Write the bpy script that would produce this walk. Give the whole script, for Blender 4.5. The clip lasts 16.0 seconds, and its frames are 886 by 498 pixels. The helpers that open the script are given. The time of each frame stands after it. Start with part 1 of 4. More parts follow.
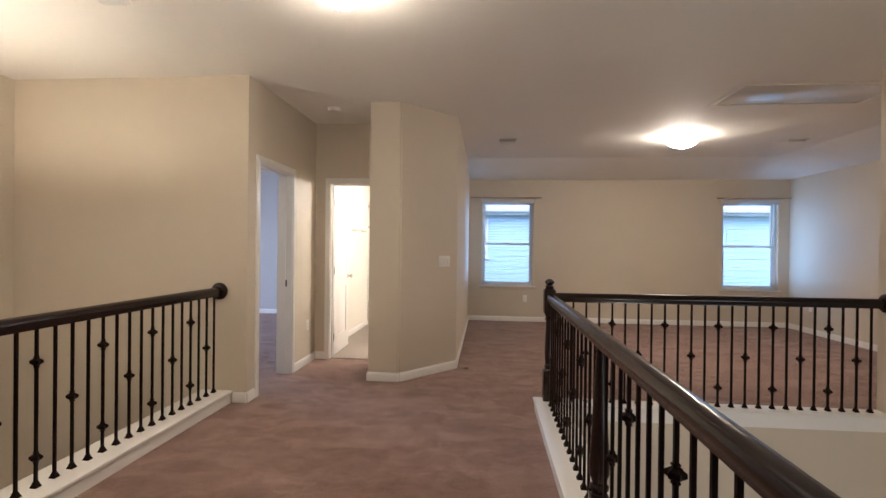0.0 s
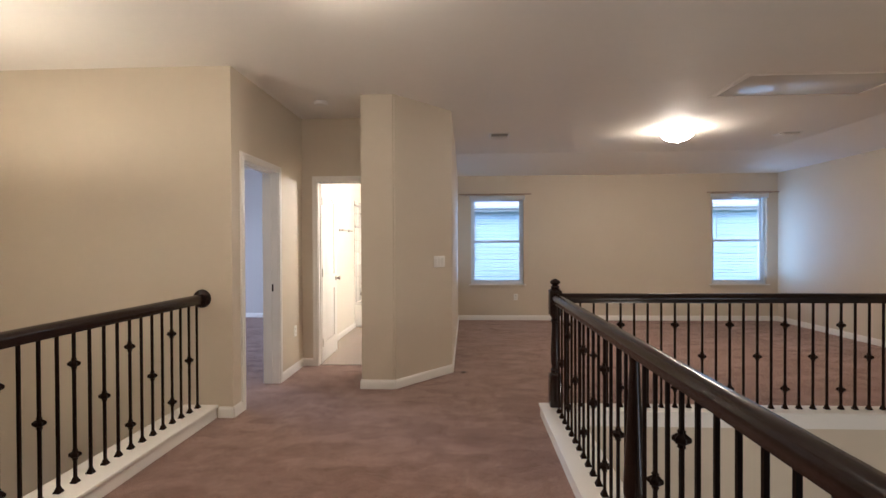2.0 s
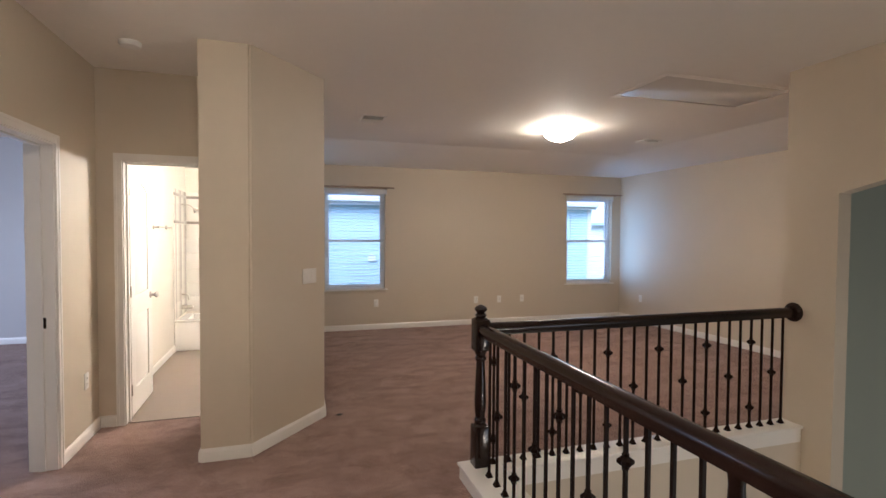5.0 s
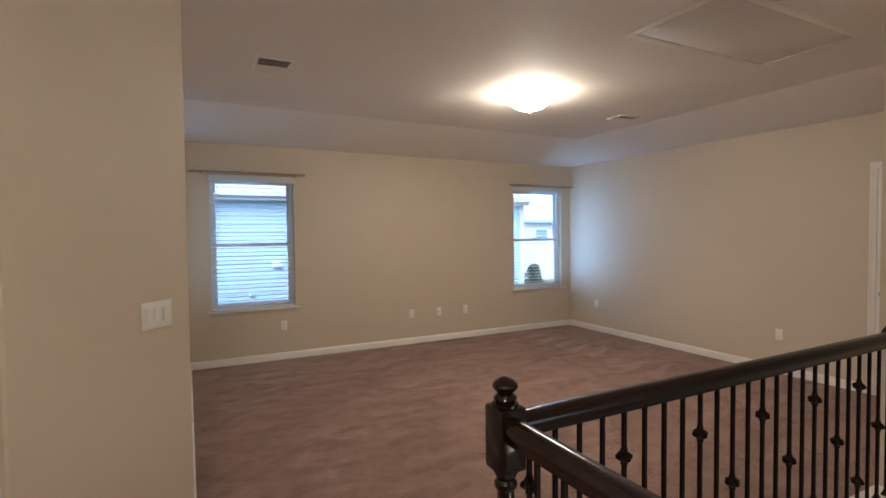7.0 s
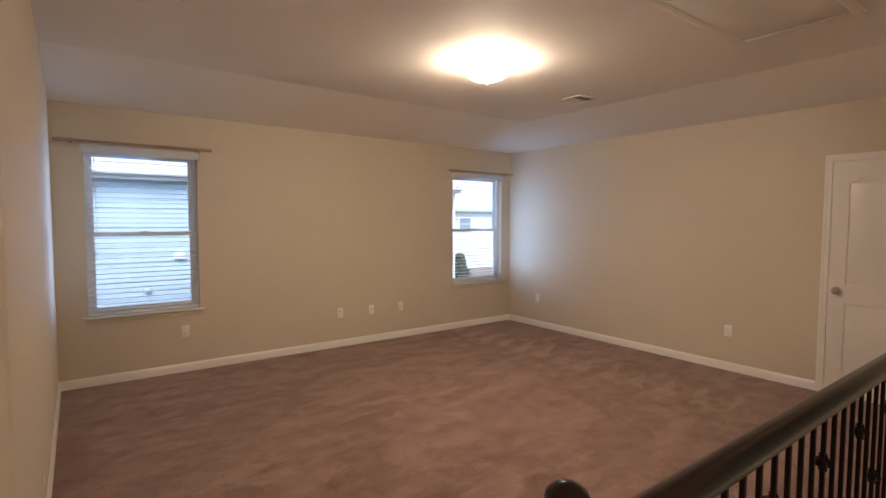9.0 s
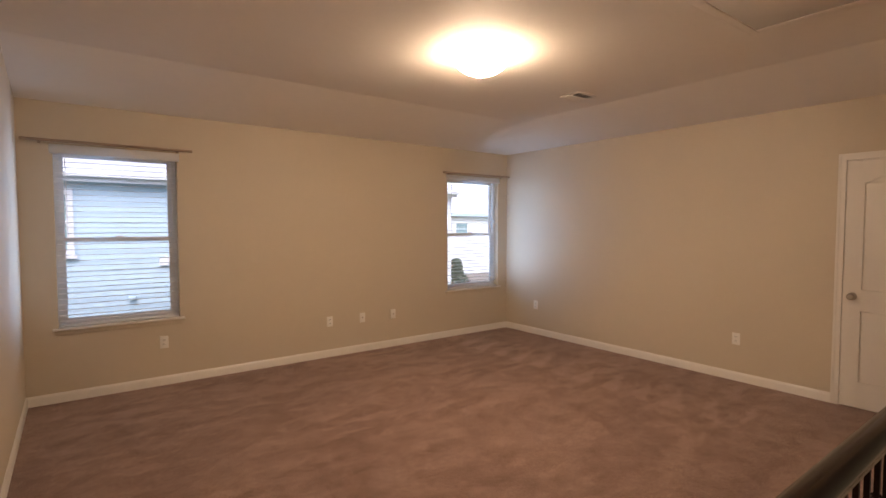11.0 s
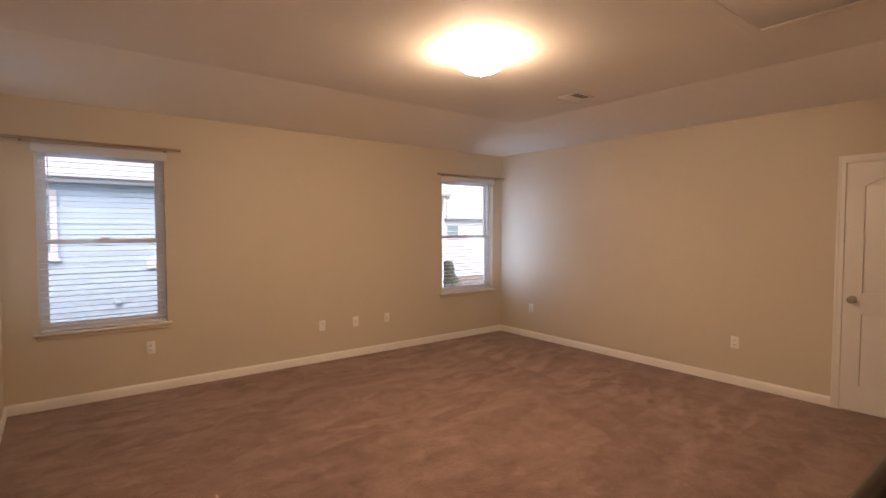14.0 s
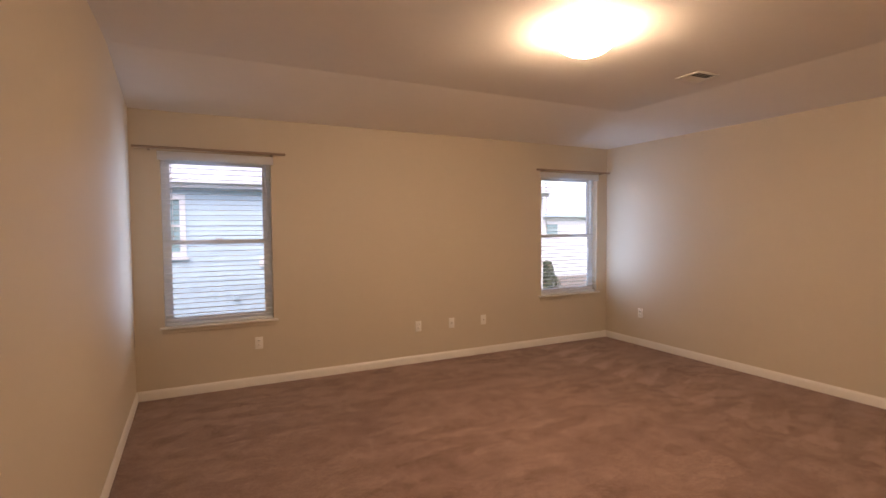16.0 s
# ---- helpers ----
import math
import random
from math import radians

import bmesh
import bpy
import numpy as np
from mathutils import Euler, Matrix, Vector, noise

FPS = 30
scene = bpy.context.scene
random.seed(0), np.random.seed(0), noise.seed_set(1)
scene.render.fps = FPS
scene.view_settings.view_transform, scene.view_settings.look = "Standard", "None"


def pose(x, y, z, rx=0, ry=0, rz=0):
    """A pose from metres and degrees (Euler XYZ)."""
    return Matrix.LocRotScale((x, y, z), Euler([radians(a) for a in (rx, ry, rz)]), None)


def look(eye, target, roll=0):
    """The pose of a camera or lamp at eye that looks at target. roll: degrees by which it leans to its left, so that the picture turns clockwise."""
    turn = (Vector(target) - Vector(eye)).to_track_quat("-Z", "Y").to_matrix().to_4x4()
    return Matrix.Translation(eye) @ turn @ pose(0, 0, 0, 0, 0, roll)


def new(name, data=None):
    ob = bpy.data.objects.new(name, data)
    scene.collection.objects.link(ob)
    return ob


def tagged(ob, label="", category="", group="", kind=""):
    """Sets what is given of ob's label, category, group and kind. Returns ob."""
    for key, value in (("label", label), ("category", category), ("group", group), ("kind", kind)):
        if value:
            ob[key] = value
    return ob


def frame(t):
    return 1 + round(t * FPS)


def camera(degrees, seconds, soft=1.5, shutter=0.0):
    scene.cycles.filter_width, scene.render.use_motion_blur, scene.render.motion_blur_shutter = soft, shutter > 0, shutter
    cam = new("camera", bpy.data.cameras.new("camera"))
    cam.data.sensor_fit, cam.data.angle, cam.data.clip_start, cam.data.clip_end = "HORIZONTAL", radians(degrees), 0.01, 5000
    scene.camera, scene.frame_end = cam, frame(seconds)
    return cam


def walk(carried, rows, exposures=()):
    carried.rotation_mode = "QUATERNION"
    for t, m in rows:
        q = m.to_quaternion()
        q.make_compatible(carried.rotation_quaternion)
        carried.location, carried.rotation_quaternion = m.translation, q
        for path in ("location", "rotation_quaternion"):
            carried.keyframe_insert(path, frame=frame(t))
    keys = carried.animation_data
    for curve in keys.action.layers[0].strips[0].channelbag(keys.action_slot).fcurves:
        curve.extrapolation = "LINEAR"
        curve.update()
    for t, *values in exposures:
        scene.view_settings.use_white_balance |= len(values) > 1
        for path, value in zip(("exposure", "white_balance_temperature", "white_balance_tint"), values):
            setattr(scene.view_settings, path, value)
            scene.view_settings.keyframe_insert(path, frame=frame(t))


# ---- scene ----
cam = camera(83.7, 16.0)
# seconds, eye x, y, z, yaw, pitch, roll
PATH_ROWS = [
    (0.0, 0.013, -0.061, 1.324, 5.03, -0.28, -0.65),
    (0.5, 0.010, 0.010, 1.337, 5.69, -0.50, -0.32),
    (1.0, -0.007, 0.058, 1.322, 6.09, -0.50, -0.01),
    (1.5, -0.075, 0.086, 1.315, 5.08, -0.63, 0.38),
    (2.0, -0.153, 0.151, 1.345, 2.74, -0.57, 0.27),
    (2.5, -0.240, 0.146, 1.464, -0.41, -1.58, -0.27),
    (3.0, -0.312, 0.240, 1.483, -3.24, -2.80, -0.32),
    (3.5, -0.434, 0.418, 1.474, -6.39, -3.02, -0.30),
    (4.0, -0.507, 0.649, 1.473, -9.78, -2.65, -0.21),
    (4.5, -0.585, 0.880, 1.494, -13.58, -2.09, -0.34),
    (7.0, -0.309, 2.754, 1.504, -27.36, -1.86, 0.54),
    (7.5, -0.267, 3.001, 1.516, -30.10, -1.81, 0.33),
    (8.0, -0.280, 3.339, 1.490, -34.71, -1.26, -0.51),
    (8.5, -0.278, 3.477, 1.507, -37.02, -2.20, -0.33),
    (9.0, -0.139, 3.433, 1.520, -36.50, -3.28, -0.18),
    (11.5, 0.039, 3.674, 1.506, -37.26, -2.40, 0.10),
    (12.0, 0.000, 3.716, 1.506, -40.67, -2.39, -0.22),
    (12.5, -0.024, 3.721, 1.515, -43.38, -2.35, -0.59),
    (13.0, -0.004, 3.707, 1.504, -43.76, -2.18, -0.71),
    (13.5, 0.001, 3.720, 1.495, -42.03, -2.18, -0.51),
    (14.0, 0.053, 3.721, 1.503, -37.96, -2.41, -0.09),
    (14.5, 0.122, 3.807, 1.498, -33.85, -2.52, 0.19),
    (15.0, 0.136, 3.882, 1.510, -30.70, -2.76, 0.42),
    (15.5, 0.168, 3.958, 1.508, -28.31, -2.61, 0.35),
    (16.0, 0.173, 3.898, 1.504, -26.72, -2.49, 0.39),
]
EXPOSURES = [
    (0.0, 1.53, 5200, 14),
    (4.5, 1.50, 5200, 15),
    (7.0, 1.44, 5300, 13),
    (8.5, 1.46, 5700, 16),
    (9.0, 1.43, 6050, 20),
    (11.5, 1.40, 6850, 25),
    (12.5, 1.40, 7000, 27),
    (16.0, 1.40, 7150, 30),
]
walk(cam, [(t, pose(x, y, z, 90 + pitch, roll, yaw)) for t, x, y, z, yaw, pitch, roll in PATH_ROWS], EXPOSURES)

# ---- world, sun and lamps ----
world = bpy.data.worlds.new("overcast_sky")
scene.world = world
world.use_nodes = True
wn = world.node_tree
sky = wn.nodes.new("ShaderNodeTexSky")
sky.sky_type = "NISHITA"
sky.sun_disc = False
sky.sun_elevation, sky.sun_rotation = radians(46), radians(205)
sky.air_density, sky.dust_density = 1.0, 1.2
wn.links.new(sky.outputs[0], wn.nodes["Background"].inputs[0])
wn.nodes["Background"].inputs[1].default_value = 0.15

sun_data = bpy.data.lights.new("sun", "SUN")
sun_data.energy, sun_data.angle, sun_data.color = 1.3, radians(40), (0.95, 0.98, 1.0)
sun = new("sun", sun_data)
sun.matrix_world = look((0, 0, 34), (14, 30, 0))

LAMP_STRENGTH = 52.0
LAMP_COLOUR = (1.0, 0.785, 0.51)
BATH_STRENGTH = 78.0


def window_light(name, eye, target, wide, high, power, colour, spread=180):
    data = bpy.data.lights.new(name, "AREA")
    data.shape, data.size, data.size_y, data.energy, data.color = "RECTANGLE", wide, high, power, colour
    data.spread = radians(spread)
    ob = new(name, data)
    ob.matrix_world = look(eye, target)
    return ob


window_light("daylight_window_west", (0.35, 8.86, 1.42), (-0.55, 8.36, 1.62), 0.5, 1.4, 1.6, (0.42, 0.68, 1.0), 84)
window_light("daylight_window_east", (4.56, 8.86, 1.42), (5.46, 8.26, 1.72), 0.5, 1.4, 2.4, (0.42, 0.68, 1.0), 140)
window_light("daylight_bedroom", (-5.62, 6.6, 1.4), (-3.0, 6.6, 0.9), 1.5, 1.4, 24, (0.80, 0.86, 1.0))
# Added lamp for supposed daylight beyond the stairs; no window is built there.
window_light("daylight_stair", (4.3, -1.55, -0.9), (4.3, 3.0, -0.9), 1.2, 1.4, 9, (1.0, 0.97, 0.9))

# ---- materials ----


def material(name, colour, rough=0.6, metal=0.0, vary=0.06, scale=6.0, bump=0.0, bump_scale=200.0, coat=0.0,
             second=None, spec=0.5):
    """Principled surface whose colour drifts at two scales, with a fine relief."""
    m = bpy.data.materials.new(name)
    m.use_nodes = True
    nt = m.node_tree
    b = nt.nodes["Principled BSDF"]
    b.inputs["Metallic"].default_value = metal
    b.inputs["Coat Weight"].default_value = coat
    b.inputs["Coat Roughness"].default_value = 0.12
    b.inputs["Specular IOR Level"].default_value = spec
    tc = nt.nodes.new("ShaderNodeTexCoord")
    big = nt.nodes.new("ShaderNodeTexNoise")
    big.inputs["Scale"].default_value, big.inputs["Detail"].default_value = scale, 6
    fine = nt.nodes.new("ShaderNodeTexNoise")
    fine.inputs["Scale"].default_value, fine.inputs["Detail"].default_value = scale * 14, 3
    mixf = nt.nodes.new("ShaderNodeMath")
    mixf.operation = "MULTIPLY_ADD"
    mixf.inputs[1].default_value = 0.35
    half = nt.nodes.new("ShaderNodeMath")
    half.operation = "MULTIPLY"
    half.inputs[1].default_value = 0.65
    for n in (big, fine):
        nt.links.new(tc.outputs["Object"], n.inputs["Vector"])
    nt.links.new(big.outputs[0], half.inputs[0])
    nt.links.new(fine.outputs[0], mixf.inputs[0])
    nt.links.new(half.outputs[0], mixf.inputs[2])
    ramp = nt.nodes.new("ShaderNodeMix")
    ramp.data_type = "RGBA"
    lo = [max(0.0, c * (1 - vary * 2)) for c in colour]
    hi = list(second) if second else [min(1.0, c * (1 + vary * 2)) for c in colour]
    ramp.inputs[6].default_value = (*lo, 1)
    ramp.inputs[7].default_value = (*hi, 1)
    nt.links.new(mixf.outputs[0], ramp.inputs[0])
    nt.links.new(ramp.outputs[2], b.inputs["Base Color"])
    rr = nt.nodes.new("ShaderNodeMapRange")
    rr.inputs[3].default_value, rr.inputs[4].default_value = max(0.02, rough * 0.85), min(1, rough * 1.15)
    nt.links.new(big.outputs[0], rr.inputs[0])
    nt.links.new(rr.outputs[0], b.inputs["Roughness"])
    if bump:
        bn = nt.nodes.new("ShaderNodeTexNoise")
        bn.inputs["Scale"].default_value, bn.inputs["Detail"].default_value = bump_scale, 2
        nt.links.new(tc.outputs["Object"], bn.inputs["Vector"])
        bp = nt.nodes.new("ShaderNodeBump")
        bp.inputs["Strength"].default_value, bp.inputs["Distance"].default_value = bump, 0.004
        nt.links.new(bn.outputs[0], bp.inputs["Height"])
        nt.links.new(bp.outputs[0], b.inputs["Normal"])
    return m


def glow(name, colour, strength):
    m = bpy.data.materials.new(name)
    m.use_nodes = True
    b = m.node_tree.nodes["Principled BSDF"]
    b.inputs["Base Color"].default_value = (0.85, 0.83, 0.78, 1)
    b.inputs["Emission Color"].default_value = (*colour, 1)
    b.inputs["Emission Strength"].default_value = strength
    return m


def carpet_material():
    """Cut-pile carpet: tufts, soft mottling and the brushed streaks of a vacuum cleaner."""
    m = bpy.data.materials.new("carpet")
    m.use_nodes = True
    nt = m.node_tree
    b = nt.nodes["Principled BSDF"]
    b.inputs["Roughness"].default_value = 1.0
    b.inputs["Specular IOR Level"].default_value = 0.1
    b.inputs["Sheen Weight"].default_value = 0.42
    b.inputs["Sheen Roughness"].default_value = 0.45
    b.inputs["Sheen Tint"].default_value = (0.82, 0.70, 0.63, 1)
    tc = nt.nodes.new("ShaderNodeTexCoord")
    mp = nt.nodes.new("ShaderNodeMapping")
    mp.inputs["Rotation"].default_value = (0, 0, -0.22)
    mp.inputs["Scale"].default_value = (1.0, 2.6, 1)
    nt.links.new(tc.outputs["Object"], mp.inputs[0])
    warp = nt.nodes.new("ShaderNodeTexNoise")
    warp.inputs["Scale"].default_value, warp.inputs["Detail"].default_value = 5.0, 4
    nt.links.new(tc.outputs["Object"], warp.inputs["Vector"])
    push = nt.nodes.new("ShaderNodeMix")
    push.data_type, push.blend_type = "RGBA", "ADD"
    push.inputs[0].default_value = 0.42
    nt.links.new(mp.outputs[0], push.inputs[6])
    nt.links.new(warp.outputs["Color"], push.inputs[7])
    stroke = nt.nodes.new("ShaderNodeTexVoronoi")
    stroke.feature = "SMOOTH_F1"
    stroke.inputs["Scale"].default_value, stroke.inputs["Smoothness"].default_value = 3.0, 0.42
    nt.links.new(push.outputs[2], stroke.inputs["Vector"])
    grey = nt.nodes.new("ShaderNodeSeparateColor")
    nt.links.new(stroke.outputs["Color"], grey.inputs[0])
    blotch = nt.nodes.new("ShaderNodeTexNoise")
    blotch.inputs["Scale"].default_value, blotch.inputs["Detail"].default_value = 5.5, 9
    blotch.inputs["Roughness"].default_value, blotch.inputs["Distortion"].default_value = 0.68, 0.3
    nt.links.new(tc.outputs["Object"], blotch.inputs["Vector"])
    both = nt.nodes.new("ShaderNodeMix")
    both.data_type = "FLOAT"
    both.inputs[0].default_value = 0.20
    nt.links.new(blotch.outputs[0], both.inputs[2])
    nt.links.new(grey.outputs[0], both.inputs[3])

    def calc(op, a, b=0.0):
        node = nt.nodes.new("ShaderNodeMath")
        node.operation = op
        for k, v in enumerate((a, b)):
            if isinstance(v, (int, float)):
                node.inputs[k].default_value = v
            else:
                nt.links.new(v, node.inputs[k])
        return node.outputs[0]

    rag = nt.nodes.new("ShaderNodeTexNoise")
    rag.inputs["Scale"].default_value, rag.inputs["Detail"].default_value = 9.0, 5
    nt.links.new(tc.outputs["Object"], rag.inputs["Vector"])
    axes = nt.nodes.new("ShaderNodeSeparateXYZ")
    nt.links.new(tc.outputs["Object"], axes.inputs[0])
    wob = calc("MULTIPLY", calc("SUBTRACT", rag.outputs[0], 0.5), 0.16)
    along = calc("DIVIDE", calc("SUBTRACT", calc("ADD", axes.outputs[0], wob), 3.96), 0.58)
    turn = calc("DIVIDE", calc("SUBTRACT", calc("ADD", axes.outputs[1], wob), calc("MULTIPLY", along, 0.2)), 0.302)
    off = calc("ABSOLUTE", calc("SUBTRACT", calc("FRACT", calc("ADD", turn, 0.60)), 0.5))
    inside = calc("SUBTRACT", calc("MULTIPLY", calc("SUBTRACT", 1.0, along), 0.33), off)
    soft = nt.nodes.new("ShaderNodeMapRange")
    soft.inputs[1].default_value, soft.inputs[2].default_value = -0.05, 0.08
    soft.inputs[3].default_value, soft.inputs[4].default_value = 0.0, 1.0
    nt.links.new(inside, soft.inputs[0])
    band = calc("MULTIPLY", calc("GREATER_THAN", along, 0.0), calc("GREATER_THAN", axes.outputs[1], 5.2))
    wedge = calc("MULTIPLY", calc("MULTIPLY", soft.outputs[0], band), 0.2)
    pile = calc("ADD", both.outputs[0], wedge)
    cr = nt.nodes.new("ShaderNodeValToRGB")
    cr.color_ramp.elements[0].position, cr.color_ramp.elements[1].position = 0.30, 0.74
    cr.color_ramp.elements[0].color = (*CARPET_LOW, 1)
    cr.color_ramp.elements[1].color = (*CARPET_HIGH, 1)
    nt.links.new(pile, cr.inputs[0])
    tuft = nt.nodes.new("ShaderNodeTexVoronoi")
    tuft.inputs["Scale"].default_value = 190
    nt.links.new(tc.outputs["Object"], tuft.inputs["Vector"])
    speck = nt.nodes.new("ShaderNodeTexNoise")
    speck.inputs["Scale"].default_value, speck.inputs["Detail"].default_value = 55, 5
    nt.links.new(tc.outputs["Object"], speck.inputs["Vector"])
    mr = nt.nodes.new("ShaderNodeMapRange")
    mr.inputs[1].default_value, mr.inputs[2].default_value = 0.25, 0.75
    mr.inputs[3].default_value, mr.inputs[4].default_value = 0.78, 1.22
    nt.links.new(speck.outputs[0], mr.inputs[0])
    mul = nt.nodes.new("ShaderNodeMix")
    mul.data_type, mul.blend_type = "RGBA", "MULTIPLY"
    mul.inputs[0].default_value = 1
    nt.links.new(cr.outputs[0], mul.inputs[6])
    nt.links.new(mr.outputs[0], mul.inputs[7])
    nt.links.new(mul.outputs[2], b.inputs["Base Color"])
    add = nt.nodes.new("ShaderNodeMath")
    nt.links.new(tuft.outputs["Distance"], add.inputs[0])
    nt.links.new(speck.outputs[0], add.inputs[1])
    bp = nt.nodes.new("ShaderNodeBump")
    bp.inputs["Strength"].default_value, bp.inputs["Distance"].default_value = 0.7, 0.006
    nt.links.new(add.outputs[0], bp.inputs["Height"])
    nt.links.new(bp.outputs[0], b.inputs["Normal"])
    return m


def glass_material():
    """Window glass: a clear pane with a faint mirror on it."""
    m = bpy.data.materials.new("window_glass")
    m.use_nodes = True
    nt = m.node_tree
    b = nt.nodes["Principled BSDF"]
    b.inputs["Base Color"].default_value = (0.95, 0.98, 1.0, 1)
    b.inputs["Transmission Weight"].default_value = 1.0
    b.inputs["Roughness"].default_value = 0.0
    b.inputs["IOR"].default_value = 1.45
    return m


CARPET_LOW, CARPET_HIGH = (0.145, 0.081, 0.064), (0.345, 0.225, 0.186)
PAINT = material("wall_paint", (0.612, 0.533, 0.418), 0.55, vary=0.02, scale=1.3, bump=0.12, bump_scale=260)
CEIL_PAINT = material("ceiling_paint", (0.87, 0.83, 0.765), 0.7, vary=0.025, scale=1.1, bump=0.35, bump_scale=140)
BATH_PAINT = material("bath_paint", (0.80, 0.75, 0.66), 0.4, vary=0.02, scale=2, bump=0.1, bump_scale=250)
BED_PAINT = material("bedroom_paint", (0.56, 0.53, 0.50), 0.55, vary=0.02, scale=1.5, bump=0.1, bump_scale=250)
# One even grey-green for the walls beyond the stair opening.
GREEN_WALL = material("green_wall", (0.36, 0.39, 0.33), 0.55, vary=0.03, scale=1.5, bump=0.12, bump_scale=250)
TRIM = material("white_trim", (0.80, 0.77, 0.72), 0.32, vary=0.02, scale=3)
HATCH_PAINT = material("hatch_paint", (0.72, 0.69, 0.64), 0.16, vary=0.02, scale=3)
DOOR_PAINT = material("door_paint", (0.80, 0.77, 0.72), 0.36, vary=0.02, scale=4, bump=0.06, bump_scale=120)
VINYL = material("white_vinyl", (0.80, 0.82, 0.83), 0.3, vary=0.02, scale=5)
CARPET = carpet_material()
WOOD = material("espresso_wood", (0.014, 0.0062, 0.0045), 0.20, spec=0.40, vary=0.25, scale=9, coat=0.0, bump=0.06, bump_scale=60)
IRON = material("oil_rubbed_iron", (0.014, 0.0075, 0.0056), 0.5, spec=0.06, metal=0.0, vary=0.25, scale=30)
NICKEL = material("brushed_nickel", (0.52, 0.48, 0.43), 0.3, metal=1.0, vary=0.05, scale=40)
PLASTIC = material("white_plastic", (0.82, 0.80, 0.75), 0.35, vary=0.02, scale=20)
# Near-black for the shade in slots and holes; also the lint's own colour.
DARK_SLOT = material("dark_slot", (0.02, 0.02, 0.02), 0.6, vary=0.2, scale=20)
# Dark colour stands in for the shade inside the ducts.
VENT_DARK = material("duct_shadow", (0.10, 0.092, 0.085), 0.8, vary=0.2, scale=20)
ROD = material("tan_rod", (0.34, 0.25, 0.18), 0.45, metal=0.0, vary=0.08, scale=20)
TUB = material("tub_enamel", (0.86, 0.83, 0.78), 0.15, vary=0.01, scale=5)
TILE = material("wall_tile", (0.80, 0.77, 0.71), 0.2, vary=0.03, scale=7)
TILE_BAND = material("tile_band", (0.30, 0.27, 0.24), 0.3, vary=0.25, scale=40)
VINYL_FLOOR = material("bath_floor_vinyl", (0.20, 0.155, 0.125), 0.4, vary=0.1, scale=6)
GLASS = glass_material()
LAMP_GLASS = glow("lit_frosted_glass", LAMP_COLOUR, LAMP_STRENGTH)
HALL_GLASS = glow("lit_frosted_glass_hall", LAMP_COLOUR, LAMP_STRENGTH * 0.66)
SLAT = material("white_slat", (0.94, 0.95, 0.95), 0.4, vary=0.01, scale=5)
through_slat = SLAT.node_tree.nodes.new("ShaderNodeBsdfTranslucent")
through_slat.inputs[0].default_value = (0.9, 0.92, 0.94, 1)
slat_mix = SLAT.node_tree.nodes.new("ShaderNodeMixShader")
slat_mix.inputs[0].default_value = 0.55
SLAT.node_tree.links.new(SLAT.node_tree.nodes["Principled BSDF"].outputs[0], slat_mix.inputs[1])
SLAT.node_tree.links.new(through_slat.outputs[0], slat_mix.inputs[2])
SLAT.node_tree.links.new(slat_mix.outputs[0], SLAT.node_tree.nodes["Material Output"].inputs[0])
BULB = glow("lit_bulb", LAMP_COLOUR, 85.0)
BATH_BULB = glow("lit_vanity_globe", (1.0, 0.84, 0.62), BATH_STRENGTH)
SIDING = material("lap_siding", (0.53, 0.68, 0.76), 0.6, vary=0.05, scale=3, bump=0.1, bump_scale=60)
FASCIA = material("fascia_white", (0.8, 0.8, 0.8), 0.5, vary=0.03, scale=4)
SHINGLE = material("roof_shingle", (0.55, 0.55, 0.56), 0.9, vary=0.2, scale=10, bump=0.5, bump_scale=40)
HOUSE_GLASS = material("house_window_pane", (0.25, 0.38, 0.40), 0.1, vary=0.1, scale=1)
BRICK_PALE = material("pale_brick", (0.78, 0.79, 0.80), 0.8, vary=0.1, scale=8)
GRASS = material("lawn", (0.07, 0.10, 0.035), 0.95, vary=0.3, scale=2, bump=0.8, bump_scale=30)
BARK = material("bark", (0.12, 0.09, 0.07), 0.9, vary=0.25, scale=12, bump=0.6, bump_scale=30)
LEAF = material("foliage", (0.11, 0.14, 0.09), 0.7, vary=0.35, scale=3)
FENCE_WOOD = material("fence_wood", (0.30, 0.26, 0.23), 0.85, vary=0.2, scale=6, bump=0.3, bump_scale=30)
LOWER_FLOOR = material("entry_tile", (0.42, 0.37, 0.31), 0.35, vary=0.1, scale=3)

# ---- mesh helpers ----


def box(bm, x0, x1, y0, y1, z0, z1, bevel=0.0, m=None):
    vs = [bm.verts.new((x, y, z)) for x in (x0, x1) for y in (y0, y1) for z in (z0, z1)]
    a, b, c, d, e, f, g, h = vs
    fs = [bm.faces.new(q) for q in ((a, b, d, c), (e, g, h, f), (a, e, f, b), (c, d, h, g), (a, c, g, e), (b, f, h, d))]
    if bevel:
        es = list({ed for fc in fs for ed in fc.edges})
        r = bmesh.ops.bevel(bm, geom=es, offset=bevel, segments=2, affect="EDGES", profile=0.5)
        vs = list({v for v in vs if v.is_valid} | {v for v in r["verts"]})
    if m is not None:
        bmesh.ops.transform(bm, matrix=m, verts=[v for v in vs if v.is_valid])
    return bm


def prism(bm, poly, z0, z1, m=None):
    """A polygon (anticlockwise x, y) drawn up from z0 to z1."""
    lo = [bm.verts.new((x, y, z0)) for x, y in poly]
    hi = [bm.verts.new((x, y, z1)) for x, y in poly]
    n = len(poly)
    bm.faces.new(lo[::-1]), bm.faces.new(hi)
    for i in range(n):
        j = (i + 1) % n
        bm.faces.new((lo[i], lo[j], hi[j], hi[i]))
    if m is not None:
        bmesh.ops.transform(bm, matrix=m, verts=lo + hi)
    return bm


